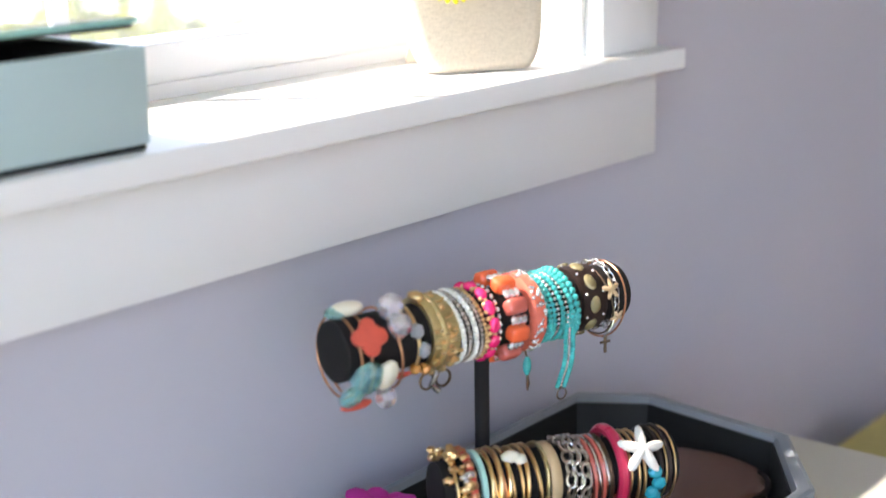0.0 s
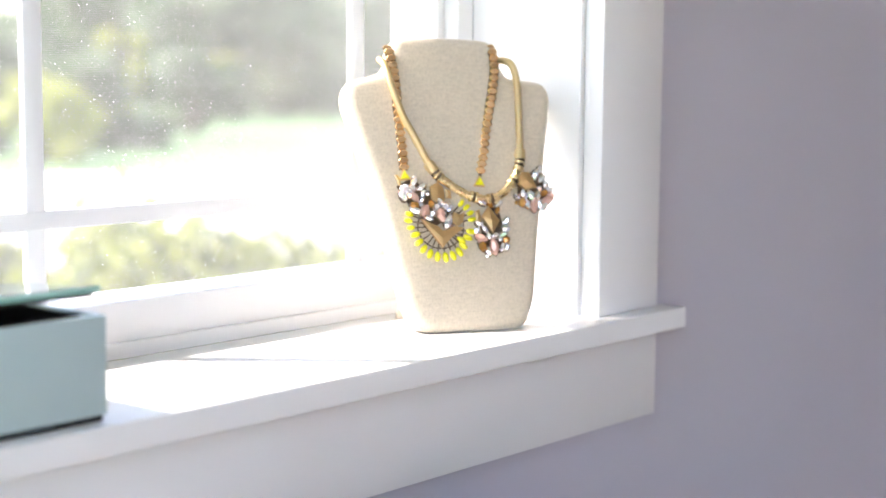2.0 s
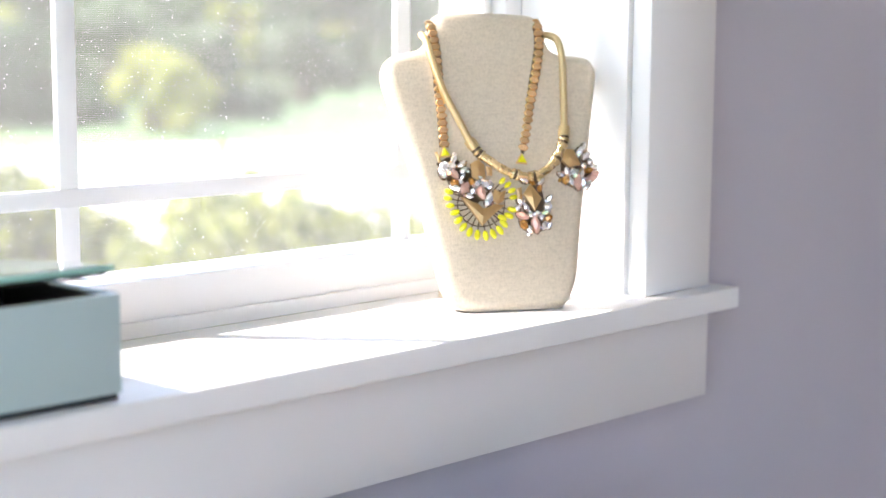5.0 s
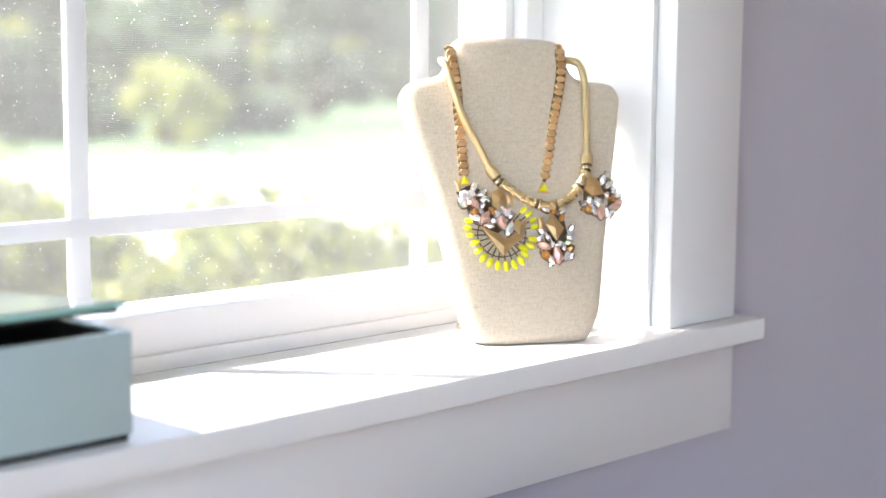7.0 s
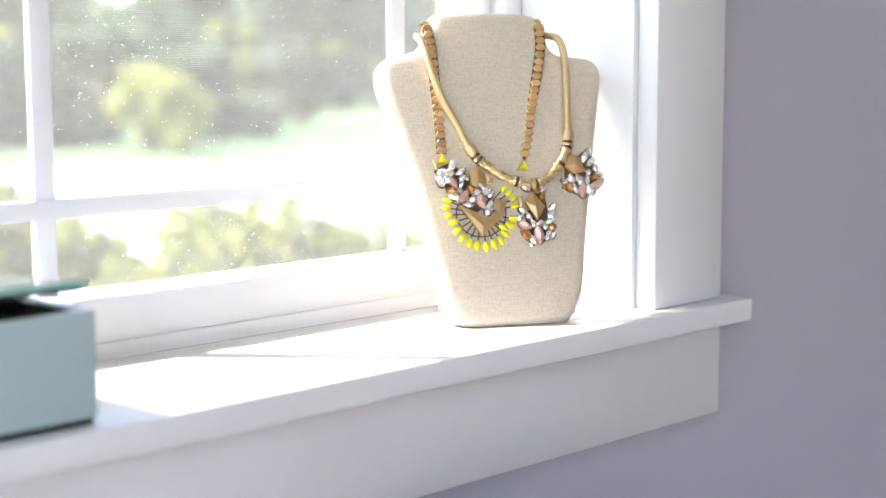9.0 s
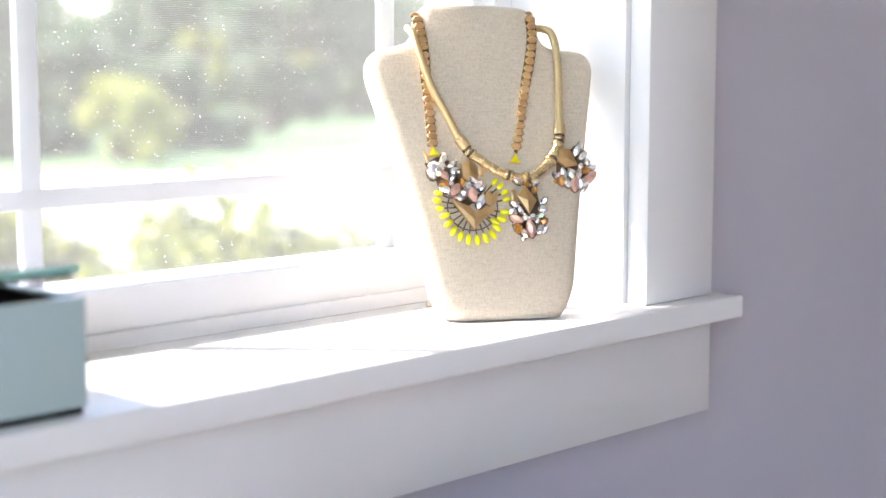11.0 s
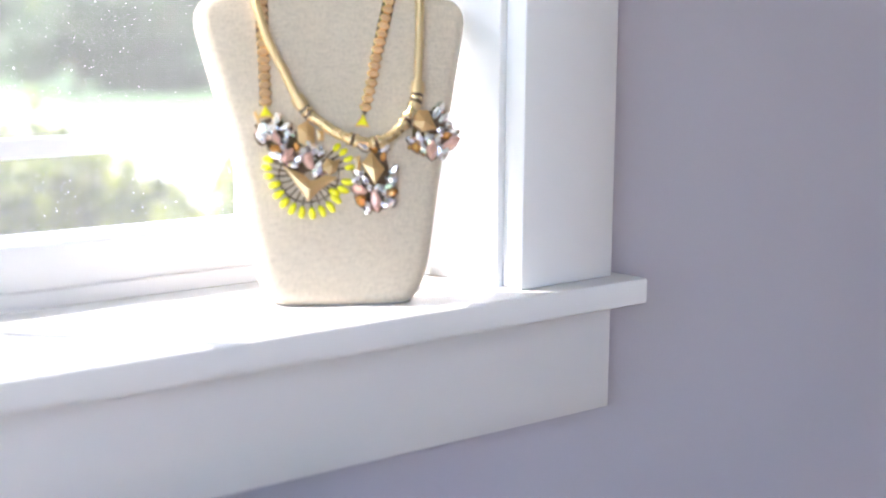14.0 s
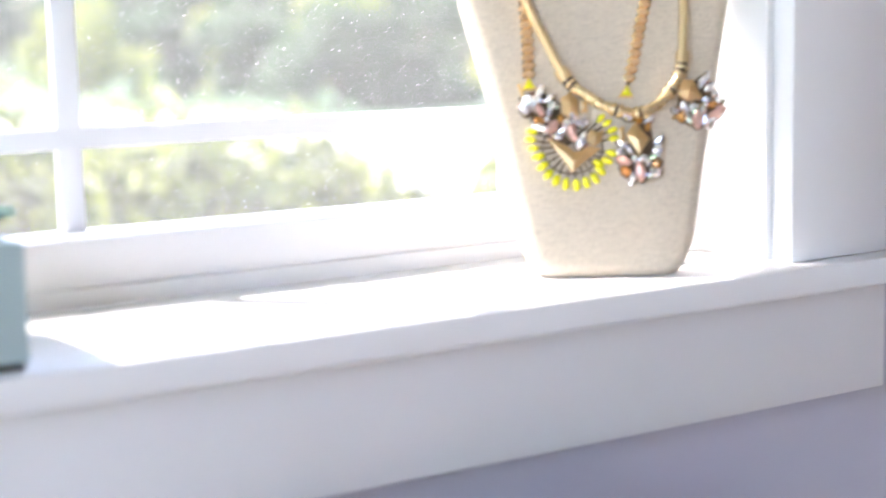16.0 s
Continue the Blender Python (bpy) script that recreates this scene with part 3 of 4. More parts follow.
    bm.faces.new(lo), bm.faces.new(hi[::-1])
    for i in range(4):
        bm.faces.new((lo[i], hi[i], hi[(i + 1) % 4], lo[(i + 1) % 4]))
    part("easel_leg", bm, M_LINEN, t)
    return t


make_bust()

# ---- jewels on the bust ----
G_ROUND = gem_mesh("round_crystal", M_CRYSTAL, 1, 1, 1.0, 8)
G_NAV = gem_mesh("oval_crystal", M_CRYSTAL, 0.66, 1.25, 0.8, 12, 0.3)
G_BLUSH = gem_mesh("blush_stone", M_BLUSH, 0.66, 1.2, 0.8, 12, 0.25)
G_AMBER = gem_mesh("amber_stone", M_AMBER, 0.75, 1, 0.8, 6)
G_SET = gem_mesh("gem_setting", M_BRONZE, 1, 1, 0.5, 8)
YB = ball_mesh("yellow_bead", M_YELLOW, 1.0, 1.75, 0.9, 12, 8)


def plate(name, pts, w0, w1, material, parent, ridge=None, label=""):
    """A flat or ridged gold plate on the bust's face."""
    bm = bmesh.new()
    lo = [bm.verts.new(on(u, v, w0)) for u, v in pts]
    n = len(pts)
    bm.faces.new(lo[::-1])
    hi = [bm.verts.new(on(u, v, w0 + 0.55 * (w1 - w0))) for u, v in pts]
    for i in range(n):
        bm.faces.new((lo[i], lo[(i + 1) % n], hi[(i + 1) % n], hi[i]))
    cu, cv = ridge or (sum(p[0] for p in pts) / n, sum(p[1] for p in pts) / n)
    c = bm.verts.new(on(cu, cv, w0 + 0.78 * (w1 - w0)))
    for i in range(n):
        bm.faces.new((hi[i], hi[(i + 1) % n], c))
    return part(name, bm, material, parent, label, flat=True)


filler = random.Random(7)


def gems(parent, rows, w):
    """Rows of kind, u, v, size, turn."""
    kinds = {"r": (G_ROUND, "round_crystal"), "n": (G_NAV, "oval_crystal"), "b": (G_BLUSH, "blush_stone"), "a": (G_AMBER, "amber_stone")}
    for k, u, v, s, turn in rows:
        me, name = kinds[k]
        lift = random.uniform(-0.5, 0.9)
        piece(name, me, on_pose(u, v, w + lift, turn, s * 1.14) @ pose(0, 0, 0, random.uniform(-30, 30), random.uniform(-30, 30), 0), parent)
        wide, tall = (1.12, 1.12) if k == "r" else (0.92, 1.5)
        piece("gem_setting", G_SET, on_pose(u, v, w + lift - 1.3, turn, s * wide, s * tall), parent)
        if filler.random() < 0.75:
            q, far = filler.uniform(0, 360), s * 1.15
            small = on_pose(u + far * math.cos(radians(q)), v + far * math.sin(radians(q)), w - 0.6, q, filler.uniform(1.1, 1.7))
            me, name = kinds[filler.choice("rrrabn")]
            piece(name, me, small @ pose(0, 0, 0, filler.uniform(-35, 35), filler.uniform(-35, 35), 0), parent)


def make_collar():
    t = thing("tube_necklace", on(20, 102, 4), "pale gold mesh tube necklace with crystal cluster pendants", "necklace")
    left = [(-55, 210, -7), (-54, 203, 1), (-51, 189, 3.5), (-43, 164, 3.5), (-33.8, 145, 3.5), (-25.2, 127, 3.5)]
    right = [(47.4, 137, 3.5), (48, 162, 3.5), (48.2, 188, 3.5), (45.5, 205, 2.0), (39, 211, -5), (35, 211.5, -13)]
    bar = [(-25.2, 127, 3.6), (-18.3, 117, 3.8), (-10, 110.8, 4), (-1, 104.6, 4), (9, 100.4, 4), (21, 98.6, 4), (32, 103.6, 4), (40.8, 113.2, 4), (46.2, 125.5, 3.8), (47.4, 137, 3.6)]
    tb = lambda pts, r, s: tube(bmesh.new(), spline([on(*p) for p in pts], 6), r, s)
    part("mesh_tube", tb(left, 0.0029, 12), M_GOLDSAT, t, "woven pale gold mesh tube")
    part("mesh_tube", tb(right, 0.0029, 12), M_GOLDSAT, t, "woven pale gold mesh tube")
    part("gold_bar", tb(bar, 0.0034, 14), M_PALEGOLD, t, "smooth curved gold bar")
    curve = spline([on(*p) for p in bar], 6)
    for i, ln in ((0, 4), (5, 1), (7, 1), (22, 1), (24, 1), (29, 1), (31, 1), (40, 1), (42, 1), (46, 1), (48, 1), (50, 4)):
        a, b = curve[i], curve[min(i + ln, len(curve) - 1)]
        part("cuff_ring", tube(bmesh.new(), [a.lerp(b, k / 2) for k in range(3)], [0.0043, 0.0047, 0.0043], 14), M_GOLDSAT if ln > 1 else M_PALEGOLD, t)
    for i in (4, 6, 23, 30, 41, 47, 49):
        a, b = curve[i], curve[i + 1]
        part("groove", tube(bmesh.new(), [a, a.lerp(b, 0.5), b], 0.0039, 14), M_BRONZE, t, "dark groove between the cuff rings")
    # first pendant, under the left part of the bar
    plate("gold_lozenge", [(-24.5, 109), (-19, 112), (-14.6, 108), (-13.8, 98), (-19, 96.5), (-23.8, 99)], 2.0, 6.0, M_GOLD, t)
    plate("gold_baguette", [(-13, 107), (-9, 106), (-8.6, 100), (-12.4, 100)], 2.0, 5.0, M_GOLD, t)
    # middle pendant
    plate("gold_lozenge", [(19.0, 93), (13.5, 85.5), (21.5, 72.5), (27.2, 82)], 3.0, 8.0, M_GOLD, t, (20.3, 82))
    plate("gold_baguette", [(9.6, 90), (12.8, 91), (13.2, 82), (10.2, 80)], 2.0, 5.0, M_GOLD, t)
    gems(t, [("n", 14.6, 96, 3.0, 60), ("a", 21.0, 95, 2.8, 20), ("n", 27.5, 95, 3.0, -50), ("n", 11.8, 79.5, 3.0, 60), ("n", 16.0, 75.5, 2.8, 30),
             ("r", 31.6, 76.6, 3.3, 0), ("n", 33.4, 82.0, 2.6, -40), ("n", 30.0, 71.8, 3.0, -70), ("b", 12.6, 69.3, 4.0, 60), ("r", 18.6, 70.3, 2.4, 0), ("a", 13.6, 63.2, 3.8, 30), ("b", 22.6, 62.4, 4.8, 5),
             ("n", 28.8, 62.2, 3.4, -35), ("a", 31.8, 67.2, 3.2, -60), ("r", 23.8, 70.4, 2.5, 0), ("n", 17.4, 59.0, 3.0, 15), ("r", 9.6, 75.0, 2.2, 0), ("r", 27.4, 67.6, 2.2, 0), ("n", 32.6, 61.6, 2.5, -45), ("a", 26.5, 90.0, 2.6, -20)], 3.4)
    # right pendant
    plate("gold_lozenge", [(46.5, 119.5), (53.5, 119), (58.6, 107.4), (49.6, 105.8), (42.8, 112)], 2.0, 7.0, M_GOLD, t, (51, 112))
    gems(t, [("n", 58.0, 117.5, 3.2, -20), ("n", 61.5, 121, 2.8, -20), ("n", 63.4, 114.5, 3.6, -50), ("r", 66.6, 109.8, 2.6, 0), ("n", 69.2, 105.8, 3.0, -75), ("b", 66.8, 98.0, 4.2, -65), ("n", 63.0, 92.2, 3.2, -30), ("b", 56.0, 94.0, 4.6, -5),
             ("n", 53.2, 101.0, 3.6, 10), ("n", 48.0, 101.8, 3.4, 25), ("n", 58.9, 100.4, 3.6, -20), ("a", 46.0, 96.0, 3.2, 40), ("n", 50.6, 94.8, 3.0, 15), ("a", 65.2, 103.6, 3.0, -70), ("n", 60.6, 94.2, 3.0, -15), ("n", 43.5, 100.2, 2.6, 50), ("b", 69.5, 101.0, 2.8, -80), ("r", 61.0, 106.4, 2.2, 0)], 2.8)
    # dark backing of the clusters
    for pts in ([(13, 96), (28, 96), (31, 80), (32, 65), (24, 59), (14, 62), (11, 76)], [(45, 116), (62, 122), (71, 106), (67, 95), (56, 90), (44, 95)]):
        plate("backing", pts, 0.3, 1.8, M_BRONZE, t)


def make_statement():
    t = thing("chain_necklace", on(-17, 75, 3), "gold link chain necklace with yellow beaded fan pendant", "necklace")
    bm = bmesh.new()
    six = [(math.cos(math.pi / 3 * k) * 4.2, math.sin(math.pi / 3 * k) * 3.0) for k in range(6)]
    prism(bm, six, -0.9, 0.9, bev=0.75)
    link = mesh_of("chain_link", bm, M_CHAIN, flat=True)
    def chain(pts):
        curve = spline([Vector(p) for p in pts], 24)
        run, k = 0.0, 0
        for a, b in zip(curve, curve[1:]):
            run += (b - a).length
            if run >= 5.3:
                run -= 5.3
                ang = math.degrees(math.atan2(b.y - a.y, b.x - a.x)) + 90
                m = on_pose(b.x, b.y, b.z, ang) @ pose(0, 0, 0, 13, random.uniform(-3, 3), 0)
                piece("chain_link", link, m, t)
                k += 1
        part("chain_back", tube(bmesh.new(), [on(p.x, p.y, p.z - 0.9) for p in curve], 0.0040, 8, flat=0.2, up=BN), M_BRONZE, t)
    chain([(-49.5, 220, -8), (-50, 214, 0.5), (-47.8, 201, 1.6), (-46.4, 188, 1.6), (-45.5, 165, 1.6), (-44.2, 147, 1.6), (-43.1, 130, 1.6), (-42.8, 122, 1.6)])
    chain([(30.2, 222, -7), (31.0, 217, 0.5), (31.6, 202, 1.6), (28.9, 184, 1.6), (23.6, 160, 1.6), (19.3, 136, 1.6), (15.0, 117, 1.6)])
    for u, v, tilt in ((-43.0, 117.7, 5), (14.2, 112.4, -4)):
        a = [(-4.6, -3.4), (4.6, -3.4), (0, 5.2)]
        c, s = math.cos(radians(tilt)), math.sin(radians(tilt))
        big = [(u + c * x - s * y, v + s * x + c * y) for x, y in a]
        small = [(u + 0.72 * (c * x - s * y), v + 0.72 * (s * x + c * y) - 0.1) for x, y in a]
        plate("triangle_setting", big, 1.0, 3.4, M_GOLD, t)
        plate("yellow_triangle", small, 3.0, 4.6, M_YELLOW, t, label="yellow enamel triangle")
    plate("gold_baguette", [(-50, 118), (-48.3, 118.6), (-45.5, 111), (-47.2, 110)], 1.0, 3.0, M_GOLD, t)
    # fan pendant
    fc = (-17.0, 79.0)
    beads = [(-40.7, 88.6), (-41.5, 83.6), (-40.0, 78.3), (-36.7, 73.2), (-34.3, 67.4), (-31.0, 62.3), (-26.4, 58.6), (-20.9, 56.3), (-14.8, 55.6), (-9.1, 56.9), (-4.1, 59.4), (-1.0, 64.2), (-2.0, 68.4), (3.0, 70.1), (5.6, 74.6), (6.9, 83.8), (6.0, 88.8), (3.0, 93.2), (-0.9, 96.2)]
    for u, v in beads:
        d = Vector((u - fc[0], v - fc[1]))
        ang = math.degrees(math.atan2(d.y, d.x)) - 90
        big = 1.0 if v < 75 else 0.84
        piece("yellow_bead", YB, on_pose(u, v, 2.4, ang, 2.25 * big), t, "yellow enamel teardrop bead")
        e = d.normalized()
        part("spoke", tube(bmesh.new(), [on(fc[0] + e.x * 8, fc[1] + e.y * 8, 1.6), on(u - e.x * 2.4, v - e.y * 2.4, 1.8)], 0.00055, 6), M_BRONZE, t)
    arc = [(fc[0] + 17.5 * math.cos(a), fc[1] + 16.5 * math.sin(a)) for a in (radians(150 + k * 12) for k in range(22))]
    part("fan_wire", tube(bmesh.new(), [on(u, v, 1.4) for u, v in arc], 0.0005, 6), M_BRONZE, t)
    plate("backing", [(-30, 92), (-8, 97), (0, 88), (-4, 74), (-17, 66), (-30, 80)], 0.3, 1.6, M_BRONZE, t)
    plate("gold_star", [(-32.5, 84.5), (-24, 72.5), (-17.2, 62.6), (-11, 69.0), (-4, 74.5), (-0.3, 77.5), (-8, 78.6), (-13, 76.0), (-16.5, 75.4), (-20, 79.0), (-25, 81.0)], 2.0, 6.0, M_GOLD, t, (-17, 69.5), "faceted gold star point")
    plate("gold_arrow", [(-9.6, 82.6), (-7.3, 89.5), (-3, 87.4), (1.2, 89), (-1.0, 81.0), (-5, 78.5)], 2.0, 5.5, M_GOLD, t)
    plate("backing", [(-49, 110), (-38, 116), (-27, 108), (-13, 97), (-14, 86), (-30, 86), (-40, 95)], 0.3, 2.0, M_BRONZE, t)
    gems(t, [("r", -44.2, 107.5, 3.2, 0), ("n", -36.7, 112.5, 3.4, -30), ("r", -38.6, 107.4, 3.2, 0), ("n", -31.0, 108.5, 3.2, -60), ("n", -29.4, 104.4, 2.8, -80), ("n", -45.6, 101.6, 3.6, 20), ("b", -36.4, 101.0, 3.6, 30), ("r", -40.8, 102.8, 2.6, 0), ("n", -31.4, 100.2, 2.8, -20),
             ("a", -37.0, 94.5, 3.6, 70), ("n", -36.2, 90.6, 3.4, 75), ("b", -29.2, 90.6, 4.6, -35), ("r", -32.6, 95.6, 2.4, 0), ("r", -21.0, 93.0, 3.0, 0), ("r", -14.2, 93.6, 3.4, 0), ("n", -17.4, 97.4, 2.6, 40), ("n", -10.2, 92.0, 2.8, -40), ("b", -18.0, 87.4, 4.4, 20), ("a", -24.6, 95.6, 2.8, 10), ("n", -12.6, 82.4, 4.2, -15), ("r", -24.0, 87.8, 2.4, 0), ("n", -26.6, 84.6, 2.8, 60)], 3.4)


make_collar()
make_statement()

# ---- mint box on the sill ----


def make_box():
    x1, y0, y1, z0, z1 = -0.593, -0.0285, 0.095, SILL + 0.004, SILL + 0.0615
    x0 = x1 - 0.175
    t = thing("jewellery_box", ((x0 + x1) / 2, y0, SILL), "mint glass jewellery box with its mirrored lid ajar", "box")
    th = 0.0045
    for r in ((x0, x1, y0, y0 + th, z0, z1), (x0, x1, y1 - th, y1, z0, z1), (x0, x0 + th, y0 + th + 0.0002, y1 - th - 0.0002, z0, z1), (x1 - th, x1, y0 + th + 0.0002, y1 - th - 0.0002, z0, z1)):
        part("side_panel", boxes(r, bev=0.0008), M_MINT, t)
    part("base", boxes((x0 + 0.002, x1 - 0.002, y0 + 0.002, y1 - 0.002, SILL + 0.0005, z0 - 0.0003)), M_VELVET, t, "black felt base")
    lin = boxes((x0 + th, x1 - th, y0 + th, y1 - th, z0, z0 + 0.003), (x0 + th + 0.0003, x1 - th - 0.0003, y0 + th + 0.0003, y0 + th + 0.0025, z0 + 0.003, z1 - 0.002), (x0 + th + 0.0003, x1 - th - 0.0003, y1 - th - 0.0025, y1 - th - 0.0003, z0 + 0.003, z1 - 0.002), (x0 + th + 0.0003, x0 + th + 0.0025, y0 + th + 0.003, y1 - th - 0.003, z0 + 0.003, z1 - 0.002), (x1 - th - 0.0025, x1 - th - 0.0003, y0 + th + 0.003, y1 - th - 0.003, z0 + 0.003, z1 - 0.002))
    part("lining", lin, M_VELVET, t, "black velvet lining")
    # the lid stands ajar on its rear hinge
    hinge_at = Matrix.Translation((0, y1, z1 + 0.0005)) @ pose(0, 0, 0, -4.6, 0, 0)
    lid = part("lid", box(bmesh.new(), x0, x1 - 0.003, -(y1 - y0), 0.0, 0.0026, 0.0058, 0.0006, hinge_at), M_LIDEDGE, t, "mint glass lid with polished edges")
    part("lid_mirror", box(bmesh.new(), x0 + 0.0015, x1 - 0.0045, -(y1 - y0) + 0.0015, -0.0015, 0.0059, 0.0064, 0.0, hinge_at), M_MIRROR, lid, "mirrored top of the lid")
    part("lid_lining", box(bmesh.new(), x0 + 0.004, x1 - 0.007, -(y1 - y0) + 0.002, -0.004, 0.0003, 0.0025, 0.0003, Matrix.Translation((0, y1, z1 + 0.0005)) @ pose(0, 0, 0, -4.6, 0, 0)), M_VELVET, lid, "black velvet lid lining")
    for hx in (x0 + 0.03, x1 - 0.03):
        part("hinge", tube(bmesh.new(), [(hx - 0.008, y1 + 0.0005, z1 + 0.001), (hx + 0.008, y1 + 0.0005, z1 + 0.001)], 0.0014, 8), M_BRONZE, t)


make_box()

# ---- table, tray, bracelets ----
TZ = 0.737


def make_table():
    x0, x1, y0, y1 = -1.10, 0.006, -0.52, -0.012
    t = thing("side_table", ((x0 + x1) / 2, (y0 + y1) / 2, 0), "cream painted side table against the wall", "table")
    part("tabletop", boxes((x0, x1, y0, y1, TZ - 0.022, TZ), bev=0.003), M_TABLE, t)
    for lx in (x0 + 0.03, x1 - 0.075):
        for ly in (y0 + 0.03, y1 - 0.075):
            part("leg", boxes((lx, lx + 0.045, ly, ly + 0.045, 0, TZ - 0.0225), bev=0.003), M_TABLE, t)
    for r in ((x0 + 0.076, x1 - 0.076, y0 + 0.035, y0 + 0.053, TZ - 0.11, TZ - 0.0225), (x0 + 0.076, x1 - 0.076, y1 - 0.053, y1 - 0.035, TZ - 0.11, TZ - 0.0225)):
        part("skirt", boxes(r), M_TABLE, t)


make_table()


def make_tray():
    o = [(-0.131, -0.024), (-0.097, -0.078), (-0.117, -0.212), (-0.206, -0.276), (-0.490, -0.276), (-0.530, -0.228), (-0.530, -0.080), (-0.485, -0.026)]
    c = Vector((-0.33, -0.150))
    t = thing("octagonal_tray", (c.x, c.y, TZ), "grey lacquered octagonal tray with a dark inside", "tray")
    part("tray_floor", prism(bmesh.new(), o, TZ + 0.0005, TZ + 0.006), M_TRAYIN, t)
    n = len(o)
    for i in range(n):
        a, b = Vector(o[i]), Vector(o[(i + 1) % n])
        def inn(p, k):
            q = p - c
            return p - q * (k / q.length)
        bm = bmesh.new()
        prof = ((0.0, 0.0065), (-0.004, 0.048), (0.0, 0.050), (0.0095, 0.050), (0.0125, 0.046), (0.016, 0.0065))
        ra = [bm.verts.new((*inn(a, k), TZ + z)) for k, z in prof]
        rb = [bm.verts.new((*inn(b, k), TZ + z)) for k, z in prof]
        m = len(prof)
        for k in range(m):
            bm.faces.new((ra[k], ra[(k + 1) % m], rb[(k + 1) % m], rb[k]))
        part("side_wall", bm, M_TRAY, t, flat=True)
        bm = bmesh.new()
        prof = ((0.0128, 0.0455), (0.0166, 0.0062))
        ra = [bm.verts.new((*inn(a, k), TZ + z)) for k, z in prof] + [bm.verts.new((*inn(a, k + 0.0012), TZ + z)) for k, z in prof[::-1]]
        rb = [bm.verts.new((*inn(b, k), TZ + z)) for k, z in prof] + [bm.verts.new((*inn(b, k + 0.0012), TZ + z)) for k, z in prof[::-1]]
        for k in range(4):
            bm.faces.new((ra[k], ra[(k + 1) % 4], rb[(k + 1) % 4], rb[k]))
        part("inner_lining", bm, M_TRAYIN, t, flat=True)


make_tray()

# brown leather pouch in the tray
t = thing("leather_pouch", (-0.19, -0.17, TZ + 0.0065), "reddish brown rounded leather pouch in the tray", "pouch")
pouch = spline([(-0.135, -0.10, 0), (-0.128, -0.15, 0), (-0.150, -0.195, 0), (-0.20, -0.200, 0), (-0.235, -0.160, 0), (-0.215, -0.10, 0), (-0.170, -0.078, 0), (-0.135, -0.10, 0)], 5)[:-1]
outline = [(p.x - 0.012, p.y - 0.026) for p in pouch]
part("body", prism(bmesh.new(), outline, TZ + 0.0065, TZ + 0.030, bev=0.007), M_BROWNPAD, t)
part("piping", tube(bmesh.new(), [(x, y, TZ + 0.0262) for x, y in outline], 0.0030, 8, closed=True), M_LEATHER, t, "dark stitched rim")


class Bar:
    """The axis of a display roll: places by distance along it, angle (0 up, 90 to the front) and radius."""

    def __init__(self, a, b, r, crowd):
        self.a, self.b, self.r = Vector(a), Vector(b), r
        self.crowd = crowd              # how far the bracelets are pushed together along the roll
        self.d = (self.b - self.a).normalized()
        self.up = Vector((0, 0, 1))
        self.front = self.d.cross(self.up).normalized()
        if self.front.y > 0:
            self.front = -self.front

    def axis(self, s):
        return self.a.lerp(self.b, s)

    def at(self, s, ang=0.0, rad=0.0):
        c = self.axis(s + float(np.interp(s, *self.crowd)))
        return c + (self.up * math.cos(radians(ang)) + self.front * math.sin(radians(ang))) * rad * (1.07 if rad > 0.0215 else 1.0)

    def spot(self, s, ang, rad, size=1.0, turn=0.0):
        z = (self.up * math.cos(radians(ang)) + self.front * math.sin(radians(ang))).normalized()
        x = self.d
        y = z.cross(x)
        m = Matrix((x, y, z)).transposed().to_4x4()
        m.translation = self.at(s, ang, rad)
        return m @ pose(0, 0, 0, 0, 0, turn) @ Matrix.Diagonal((1.07 * size, 1.07 * size, 1.07 * size, 1))


BAR1 = Bar((-0.4965, -0.0780, 0.929), (-0.265, -0.1425, 0.9285), 0.0205, ((0, 0.06, 0.14, 0.6, 0.8, 0.96, 1.0), (0, -0.035, -0.085, -0.085, -0.07, -0.05, -0.03)))
BAR2 = Bar((-0.4355, -0.1115, 0.821), (-0.2868, -0.2033, 0.820), 0.0203, ((0, 0.1, 0.25, 0.5, 0.8, 0.9, 1.0), (0, -0.02, -0.05, -0.085, -0.085, -0.07, -0.04)))


def make_stand(bar, label):
    base = bar.axis(0.5)
    base.z = TZ + 0.0062
    t = thing("bracelet_stand", base, label, "bracelet stand", "bracelet stands in the tray")
    pts, rad = [], []
    for k, r in ((0, 0.80), (0.001, 0.94), (0.004, 1.0), (0.5, 1.0), (0.996, 1.0), (0.999, 0.94), (1.0, 0.80)):
        pts.append(bar.axis(k))
        rad.append(bar.r * r)
    part("roll", tube(bmesh.new(), pts, rad, 28), M_ROLL, t, "dark velvet roll")
    part("post", tube(bmesh.new(), [base + Vector((0, 0, 0.007)), bar.axis(0.5) - Vector((0, 0, bar.r * 0.9))], 0.0052, 16), M_ROLL, t)
    part("foot", tube(bmesh.new(), [base, base + Vector((0, 0, 0.004)), base + Vector((0, 0, 0.0075))], [0.034, 0.034, 0.028], 24), M_ROLL, t)


make_stand(BAR1, "dark T-bar bracelet stand loaded with bead bracelets")
make_stand(BAR2, "low dark T-bar stand loaded with bangles")


def bangle(bar, s, r_tube, material, label, slack=0.0, sag=0.0, tilt=0.0, flat=1.0, name="bangle", cat="bracelet", group="bracelets on the stand", sides=8, wave=0.0):
    """A closed ring hanging on the roll."""
    R = bar.r + r_tube + slack
    pts = []
    for k in range(40):
        a = 360 * k / 40
        p = bar.at(s, a, R + (wave if k % 2 else 0)) - Vector((0, 0, slack + sag * max(0.0, -math.cos(radians(a)))))
        p += bar.d * tilt * math.cos(radians(a))
